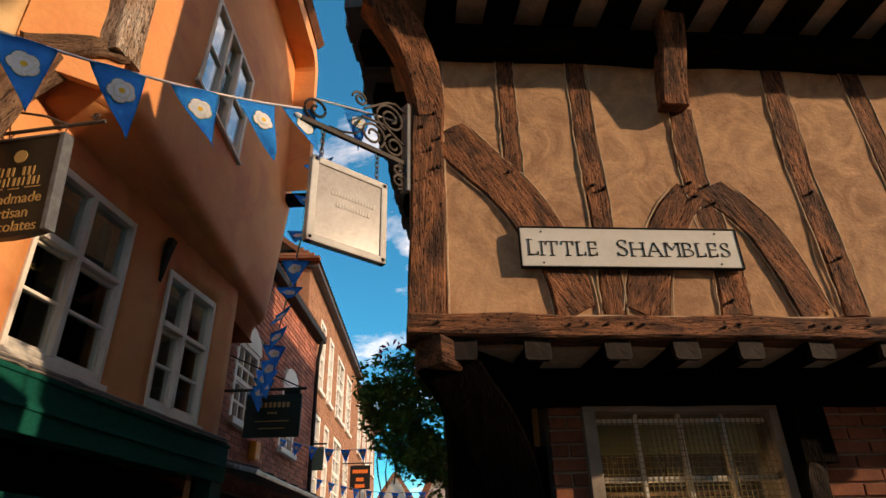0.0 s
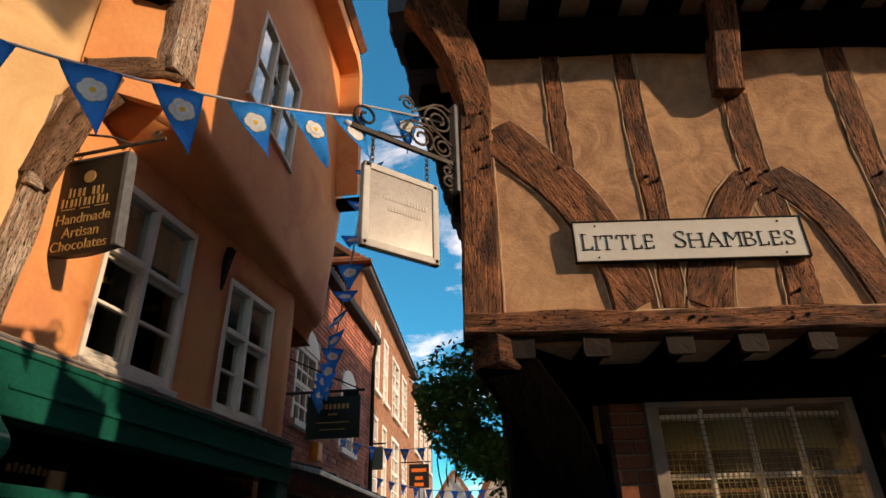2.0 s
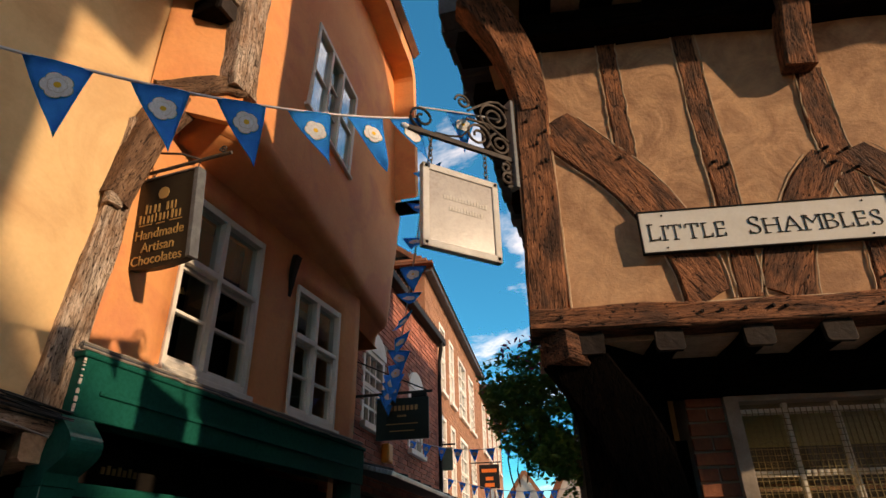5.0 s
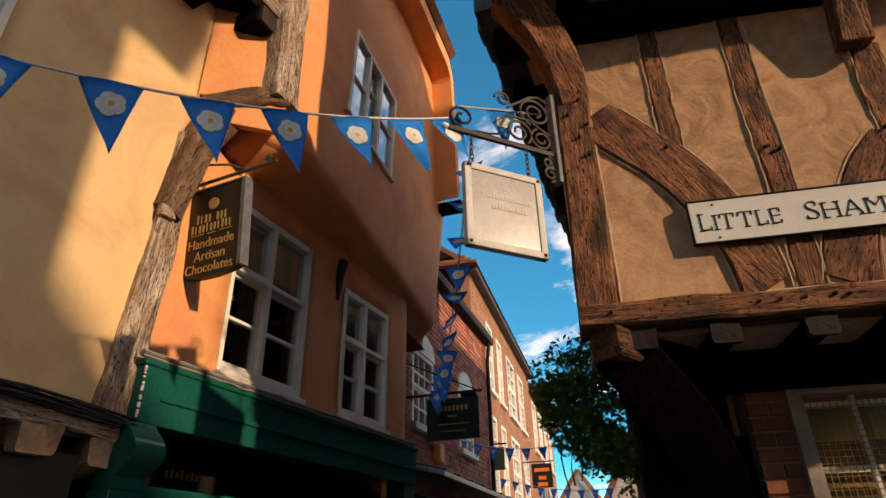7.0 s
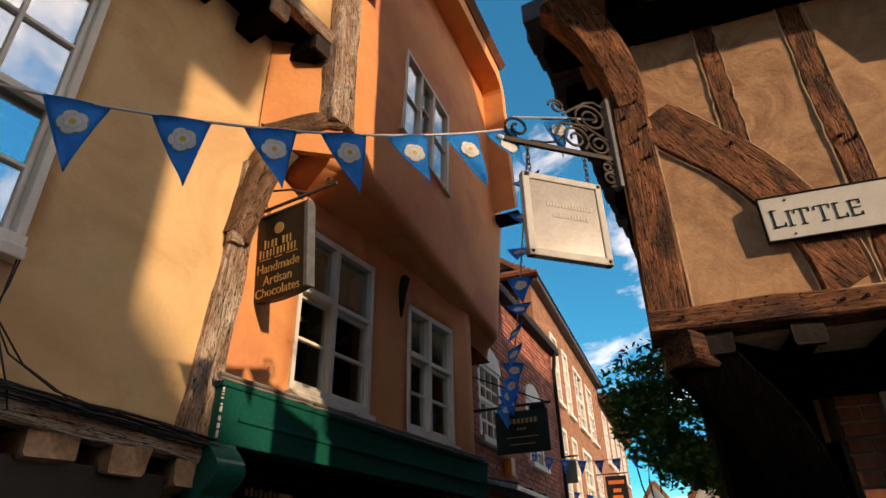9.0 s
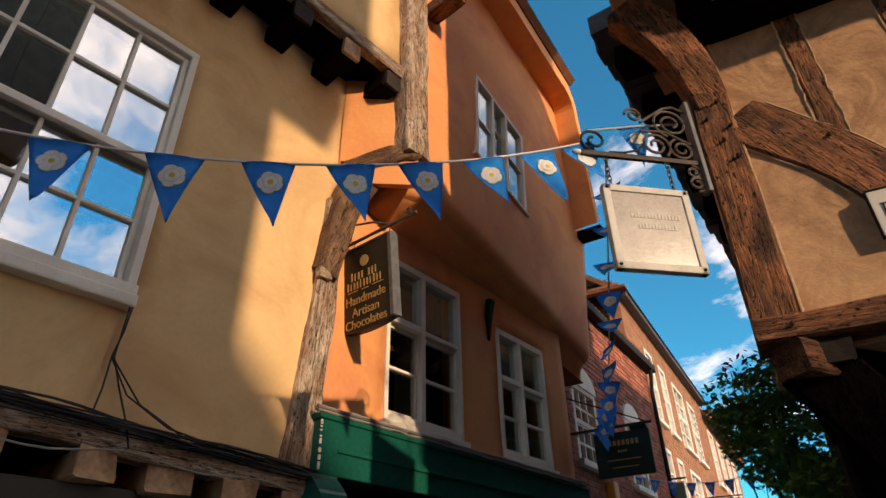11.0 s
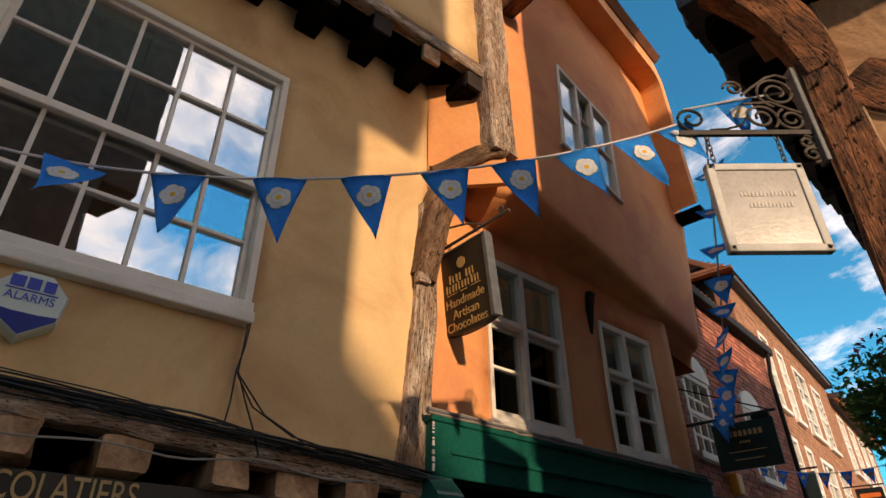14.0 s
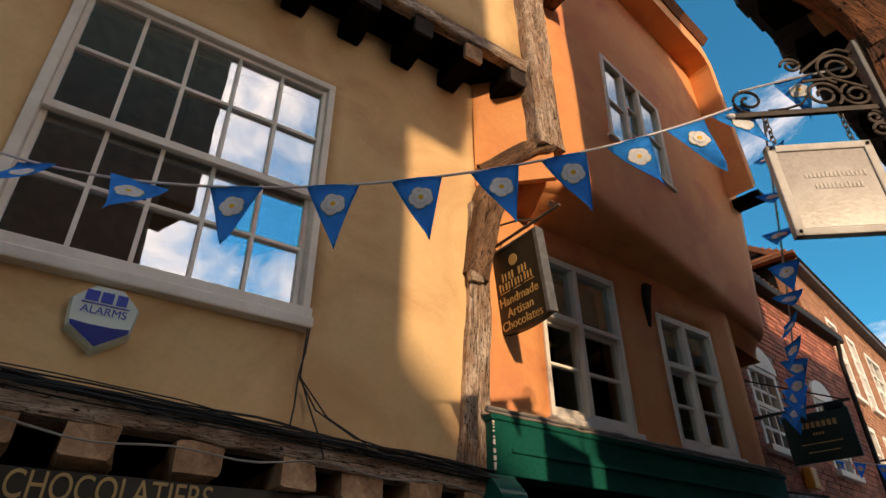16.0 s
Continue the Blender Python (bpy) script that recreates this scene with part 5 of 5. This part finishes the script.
for cx, cz, r0, tn, st, dr in ((0.19, BZ + 0.265, 0.105, 1.9, -1.2, 1), (0.165, BZ + 0.085, 0.072, 1.7, 1.2, -1), (0.31, BZ + 0.10, 0.085, 1.7, -2.2, -1), (0.40, BZ + 0.30, 0.05, 1.5, 0.0, 1),
                                 (0.135, BZ - 0.06, 0.042, 1.5, 1.5, 1), (0.13, BZ - 0.135, 0.05, 1.6, -1.5, -1), (0.655, BZ + 0.09, 0.078, 1.5, -1.6, 1)):
    part("scroll", sweep(bmesh.new(), spiral(cx, cz, r0, tn, st, dr), 0.0075, 6), IRON_WORN if cx < 0.5 else IRON, js, "wrought iron scroll")
part("scroll", sweep(bmesh.new(), [(0.095, 0, BZ + 0.36), (0.16, 0, BZ + 0.39), (0.22, 0, BZ + 0.37), (0.31, 0, BZ + 0.30), (0.37, 0, BZ + 0.25)], 0.0075, 6), IRON_WORN, js)
part("scroll", sweep(bmesh.new(), [(0.095, 0, BZ + 0.12), (0.17, 0, BZ + 0.16), (0.24, 0, BZ + 0.20), (0.38, 0, BZ + 0.19)], 0.0075, 6), IRON_WORN, js)
part("scroll", sweep(bmesh.new(), [(0.58, 0, BZ + 0.02), (0.50, 0, BZ + 0.025), (0.42, 0, BZ + 0.05), (0.38, 0, BZ + 0.10)], 0.006, 6), IRON, js)
SX0, SX1, SZ0, SZ1 = 0.215, 0.663, 2.945, 3.420
for x in (SX0 + 0.06, SX1 - 0.055):
    for k in range(6):
        bm = bmesh.new()
        z = BZ - 0.03 - k * 0.031
        ring = [(0.010 * math.cos(t * math.pi / 5), 0, 0.021 * math.sin(t * math.pi / 5)) for t in range(11)]
        sweep(bm, ring, 0.0035, 5, False)
        part("chain_link", bm, IRON_WORN, js, "", pose(x, 0, z, 0, 0, 90 * (k % 2)))
for a in ((SX0, SX1, SZ0, SZ0 + 0.038), (SX0, SX1, SZ1 - 0.038, SZ1), (SX0, SX0 + 0.038, SZ0, SZ1), (SX1 - 0.038, SX1, SZ0, SZ1)):
    part("frame", boxed(a[0], a[1], -0.02 - 0.001 * (a[2] > 3), 0.02, a[2], a[3], bevel=0.006), SIGN_FRAME, js, "white sign frame")
part("face", boxed(SX0 + 0.03, SX1 - 0.03, -0.012, 0.012, SZ0 + 0.03, SZ1 - 0.03, bevel=0), SILVER_SIGN, js, "faded reflective sign face")
for sgn in (-1, 1):
    for z, w, n in ((3.235, 0.26, 15), (3.175, 0.2, 12)):
        for i in range(n):
            part("mark", boxed(0.43 - w / 2 + i * w / n, 0.41 - w / 2 + (i + 0.55) * w / n, sgn * 0.0135 - 0.001, sgn * 0.0135 + 0.001, z, z + (0.022 if i % 3 else 0.03), bevel=0), SIGN_FADED, js, "faded white mark")
for x in (SX0 + 0.02, SX1 - 0.02):
    for z in (SZ0 + 0.02, SZ1 - 0.02):
        for sgn in (-1, 1):
            bm = bmesh.new()
            bmesh.ops.create_uvsphere(bm, u_segments=8, v_segments=5, radius=0.008, matrix=pose(x, sgn * 0.021, z))
            part("bolt", bm, IRON, js)

hw = thing("hanging_sign", F(-2.375, 6.15, 90) @ pose(0, 0, 0.045), "dark green shop sign with gold marks on iron bar", "hanging sign")
part("bar", boxed(-0.04, 0.86, -0.012, 0.012, 3.205, 3.23), IRON, hw)
part("stay", sweep(bmesh.new(), [(-0.03, 0, 3.62), (0.8, 0, 3.23)], 0.007, 5), IRON, hw)
part("wall_scroll", sweep(bmesh.new(), [(-0.03, 0, 3.70), (-0.05, 0, 3.5), (-0.02, 0, 3.2), (-0.05, 0, 3.0), (0.0, 0, 2.9)], 0.012, 6), IRON, hw)
part("board", boxed(0.26, 0.82, -0.02, 0.02, 2.74, 3.16, bevel=0.006), SIGN_GREEN, hw)
part("top_box", boxed(0.64, 0.80, -0.03, 0.03, 3.16, 3.20), BLACK, hw)
for z, w, h, n in ((3.03, 0.36, 0.05, 8), (2.965, 0.1, 0.02, 4), (2.89, 0.34, 0.008, 1), (2.82, 0.26, 0.008, 1)):
    for i in range(n):
        part("mark", boxed(0.54 - w / 2 + i * w / n, 0.54 - w / 2 + (i + (0.65 if n > 1 else 1)) * w / n, -0.023, -0.019, z, z + h, bevel=0), GOLD, hw, "gold plain mark")
for nm, fr, x0, x1, z0, z1, mat, lab in (("hanging_sign", F(-2.7, 11.5, 88), -0.17, 0.235, 3.215, 3.62, material("sage_paint", (0.20, 0.26, 0.19), (0.17, 0.22, 0.16), 6.0), "plain sage green hanging sign"),
                                        ("hanging_sign", F(-3.0, 17.0, 88), 0.07, 0.60, 3.48, 4.08, BLACK, "black hanging sign with orange marks")):
    o = thing(nm, fr, lab, "hanging sign")
    part("board", boxed(x0, x1, -0.02, 0.02, z0, z1, bevel=0.008), mat, o)
    part("bar", boxed(-0.25, x1 + 0.05, -0.012, 0.012, z1 + 0.04, z1 + 0.07), IRON, o)
    if mat == BLACK:
        for z, w in ((z1 - 0.2, 0.4), (z1 - 0.4, 0.2), (z1 - 0.56, 0.25)):
            part("mark", boxed((x0 + x1) / 2 - w / 2, (x0 + x1) / 2 + w / 2, -0.024, -0.018, z, z + 0.09, bevel=0), plain("orange_paint", (0.8, 0.16, 0.02), 0.6), o)

# ---- bunting ----
def flag(size, curl, twist):
    """One triangular flag with its rose, hung from a short hem; x along the cord, z down."""
    bm = bmesh.new()
    n = 8
    w = size * 0.69
    def at(u, v):   # v from the hem to the tip
        x = (u - 0.5) * w * (1 - v)
        y = curl * size * (v ** 1.5) * 0.55 + 0.035 * size * math.sin(v * 4 + u * 3 + twist * 9) + twist * (u - 0.5) * size * 0.3 * (1 - v)
        return Vector((x, y, -v * size * math.cos(min(1.2, abs(curl)) * 0.75)))
    grid = [[bm.verts.new(at(i / n, j / n)) for i in range(n + 1)] for j in range(n)]
    tip = bm.verts.new(at(0.5, 1))
    for j in range(n - 1):
        for i in range(n):
            bm.faces.new((grid[j][i], grid[j][i + 1], grid[j + 1][i + 1], grid[j + 1][i]))
    for i in range(n):
        bm.faces.new((grid[n - 1][i], grid[n - 1][i + 1], tip))
    bmesh.ops.solidify(bm, geom=bm.faces[:], thickness=0.0012)
    def disc(r, wob, off, turn=0.0):
        b2 = bmesh.new()
        for sg in (-1, 1):
            vs = []
            for k in range(40):
                a = 2 * math.pi * k / 40
                rr = r * 0.86 * size * (1 - wob + wob * abs(math.cos(2.5 * a + turn)) ** 0.6)
                u = 0.5 + rr * math.cos(a) / (w * 0.67)
                v = 0.33 + rr * math.sin(a) / size
                vs.append(b2.verts.new(at(0.5 + (u - 0.5) * 0.67 / (1 - v), v) + Vector((0, sg * off, 0))))
            b2.faces.new(vs)
        return b2
    return bm, (("rose_edge", disc(0.195, 0.16, 0.0035), ROSE_GREEN), ("petals", disc(0.186, 0.16, 0.0046), ROSE), ("petal_shadow", disc(0.118, 0.12, 0.0056, 1.57), ROSE_GREY), ("inner_petals", disc(0.106, 0.12, 0.0066, 1.57), ROSE), ("rose_centre", disc(0.042, 0.0, 0.0076), ROSE_YELLOW))


ROSE_GREY = plain("petal_line", (0.50, 0.47, 0.42), 0.85)


def bunting(name, pts, flags, label, size=0.165, seed=3, yaw=0.0):
    rnd = random.Random(seed)
    pts = [Vector(p) for p in pts]
    top = thing(name, Matrix.Translation(pts[0]), label, "bunting")
    inv = Matrix.Translation(pts[0]).inverted()
    part("cord", sweep(bmesh.new(), [inv @ p for p in pts], 0.006 if size > 0.12 else 0.008, 5), CORD, top, "white tape cord")
    L = [0]
    for a, b in zip(pts, pts[1:]):
        L.append(L[-1] + (b - a).length)
    for s, sz, curl, twist in flags:
        k = 0
        while k < len(L) - 2 and s > L[k + 1]:
            k += 1
        p = pts[k].lerp(pts[k + 1], (s - L[k]) / (L[k + 1] - L[k]))
        d = (pts[k + 1] - pts[k]).normalized()
        m = Matrix.Identity(4)
        x = d
        y = Vector((0, 0, 1)).cross(x).normalized()
        z = x.cross(y)
        m.col[0][:3], m.col[1][:3], m.col[2][:3] = x, y, z
        m = Matrix.Translation(inv @ p) @ m @ pose(0, 0, 0, 0, 0, yaw * rnd.uniform(0.5, 1.3))
        a, discs = flag(sz, curl, twist)
        fl = part("flag", a, FLAG_BLUE, top, "blue pennant with a white rose", m, smooth=True)
        for nm, dm, mt in discs:
            part(nm, dm, mt, fl)
    return top


# near bunting, from the bracket to the cream wall
A0, DIRX, DIRY = (-0.70, 2.39), -0.638, -0.770
def cord_z(s):
    return 0.0056 * s ** 4 - 0.0272 * s ** 3 + 0.1455 * s ** 2 - 0.4956 * s + 3.68
cordpts = [(A0[0] + DIRX * s, A0[1] + DIRY * s, cord_z(s)) for s in [i * 0.1 for i in range(39)]]
near = []
for s, c, tw in ((0.02, 0.3, 0.2), (0.27, 0.15, -0.2), (0.57, 0.3, 0.1), (0.88, 0.1, 0.0), (1.19, 0.2, 0.1), (1.52, 0.1, 0.0), (1.86, 0.1, -0.05), (2.24, 0.3, 0.1), (2.62, 0.9, 0.5), (3.05, 1.05, -0.5), (3.45, 0.95, 0.6)):
    near.append((s * 1.025, 0.315, c, tw))
bunting("bunting", cordpts, near, "blue bunting pennants with white roses on white tape")
bunting("bunting", [(-0.70, 2.60, 3.93), (-0.48, 2.74, 3.955), (-0.28, 2.86, 3.96)], [(0.26, 0.27, 0.2, 0.1)], "single blue pennant tied to the iron bracket")
# bunting that runs on along the street
p0, p1 = Vector((-0.66, 2.75, 3.86)), Vector((-2.30, 6.9, 3.35))
pts = [p0.lerp(p1, i / 20) + Vector((0, 0, -0.35 * math.sin(math.pi * i / 20))) for i in range(21)]
rnd = random.Random(5)
bunting("bunting", pts, [(0.25 + i * 0.29, 0.28, rnd.uniform(0.3, 1.0), rnd.uniform(-0.6, 0.6)) for i in range(15)], "blue bunting along the street, blown by wind", yaw=80)
for k, (q0, q1, sag) in enumerate((((-2.78, 9.4, 3.42), (-0.6, 9.2, 3.30), 0.18), ((-2.75, 12.0, 3.16), (-0.3, 11.5, 2.82), 0.14), ((-2.9, 16, 3.0), (-0.4, 15.0, 3.1), 0.3), ((-3.2, 21, 3.2), (-0.5, 20, 3.2), 0.4))):
    q0, q1 = Vector(q0), Vector(q1)
    pts = [q0.lerp(q1, i / 16) + Vector((0, 0, -sag * math.sin(math.pi * i / 16))) for i in range(17)]
    bunting("bunting", pts, [(0.15 + i * 0.25, 0.2, rnd.uniform(0.1, 0.7), rnd.uniform(-0.4, 0.4)) for i in range(9)], "blue bunting strung across the far street")

# ---- hanging creeper ----
cr = thing("hanging_creeper", pose(-0.30, 5.0, 2.5), "dense green creeper with pink flowers hanging from the flank", "plant")
rnd = random.Random(11)
def leaf_cloud(n, mat, name, size, inside):
    V, Fc = [], []
    while len(Fc) < n:
        p = inside()
        if p is None:
            continue
        a = Vector((rnd.gauss(0, 1), rnd.gauss(0, 1), rnd.gauss(0, 0.6))).normalized()
        b = a.cross(Vector((rnd.gauss(0, 1), rnd.gauss(0, 1), rnd.gauss(0, 1)))).normalized()
        s = size * rnd.uniform(0.6, 1.3)
        k = len(V)
        nrm = a.cross(b) * s * 0.12
        V += [p - a * s, p + b * s * 0.42 + nrm, p + a * s, p - b * s * 0.42 + nrm]
        Fc.append((k, k + 1, k + 2, k + 3))
    me = bpy.data.meshes.new(name)
    me.from_pydata([tuple(v) for v in V], [], Fc)
    me.materials.append(mat)
    ob = new(name, me)
    ob.parent = cr
    ob["kind"] = "stuff"
    return ob
CL = [((-0.25, 0.0, 0.42), 0.30), ((-0.08, 0.1, 0.5), 0.30), ((-0.18, 0.1, 0.12), 0.26), ((-0.05, 0.1, 0.25), 0.3), ((0.0, 0.05, -0.08), 0.24), ((0.08, 0.1, -0.12), 0.17), ((0.1, 0.0, 0.55), 0.24), ((-0.32, 0.1, 0.36), 0.2), ((0.14, 0.0, 0.1), 0.25), ((0.2, 0.0, -0.10), 0.17), ((0.27, 0.0, -0.22), 0.12)]
def inside():
    c, r = rnd.choice(CL)
    d = Vector((rnd.gauss(0, 1), rnd.gauss(0, 1), rnd.gauss(0, 1))).normalized()
    p = Vector(c) + d * r * rnd.uniform(0.5, 1.05)
    return p if noise.noise(p * 6) > -0.22 else None
leaf_cloud(10500, LEAF, "leaves", 0.028, inside)
def trailing():
    k = rnd.randrange(16)
    x0, l = -0.42 + 0.045 * k, 0.28 + 0.2 * ((k * 7) % 5) / 5
    u = rnd.random()
    return Vector((x0 + 0.05 * math.sin(u * 5 + k) + rnd.gauss(0, 0.018), 0.05 + rnd.gauss(0, 0.03), 0.35 - 0.6 * (k / 16) - 0.8 * l * u + rnd.gauss(0, 0.015)))
leaf_cloud(700, LEAF, "trailing_leaves", 0.026, trailing)
leaf_cloud(60, FLOWER, "flowers", 0.03, lambda: Vector((rnd.uniform(-0.3, 0.12), rnd.uniform(-0.3, 0.1), rnd.uniform(0.55, 0.8))))
def wisp():
    u = rnd.random()
    return Vector((0.12 + 0.05 * math.sin(u * 9) + rnd.gauss(0, 0.015), -0.2, 0.7 + u * 0.45))
leaf_cloud(80, LEAF, "climbing_leaves", 0.02, wisp)
for k in range(7):
    part("stem", sweep(bmesh.new(), [(0.12 - 0.07 * k + 0.03 * math.sin(i + k), 0.05, 0.65 - i * 0.12 - 0.03 * k) for i in range(8)], 0.006, 5), OAK, cr)
CLB = [((0.22, 0.0, -0.20), 0.13)]
def inside2():
    c, r = CLB[0]
    d = Vector((rnd.gauss(0, 1), rnd.gauss(0, 1), rnd.gauss(0, 1))).normalized()
    return Vector(c) + d * r * rnd.random()
leaf_cloud(160, BLOSSOM, "blossom", 0.025, inside2)

# ---- plain unseen buildings that close the place and shape the light ----
def closing(fr, L, D, H, mat, label):
    o = thing("closing_house", fr, label, "house", kind="structure")
    part("wall", boxed(0, L, 0, D, 0, H, bevel=0), mat, o)
    return o


oc = closing(F(10.0, -3.125, 295), 7.72, 6.0, 12.5, BRICK_DARK, "plain brick house across the lane")
# unseen block added to shade the top of the cream wall's lit strip
part("upper_jetty", boxed(6.6, 7.72, -0.60, -0.003, 7.56, 12.0, bevel=0.04), BRICK_DARK, oc)
closing(F(16.0, -14.0, 270), 26.0, 3.0, 4.0, RENDER_CREAM, "plain low house behind the street")
closing(F(-3.66, -14.0, 9), 10.8, 4.0, 6.0, RENDER_CREAM, "plain rendered house beside the cream house")
# unseen gable; its stepped outline is cut to place the sun's shadow edges
le = thing("closing_house", F(12.0, 1.2, 180), "unseen gabled block that casts the lane's shadow edges", "house", kind="structure")
bm = bmesh.new()
gp = [(0, 0), (10, 0), (10, 6.2), (5.7, 10.6), (2.5, 7.4), (1.93, 6.75), (1.45, 6.3), (1.25, 5.4), (0, 4.2)]
ga = [bm.verts.new((x, 0, z)) for x, z in gp]
gb = [bm.verts.new((x, 2.0, z)) for x, z in gp]
bm.faces.new(ga), bm.faces.new(gb)
for i in range(len(gp)):
    bm.faces.new((ga[i], ga[(i + 1) % len(gp)], gb[(i + 1) % len(gp)], gb[i]))
part("wall", bm, BRICK, le)
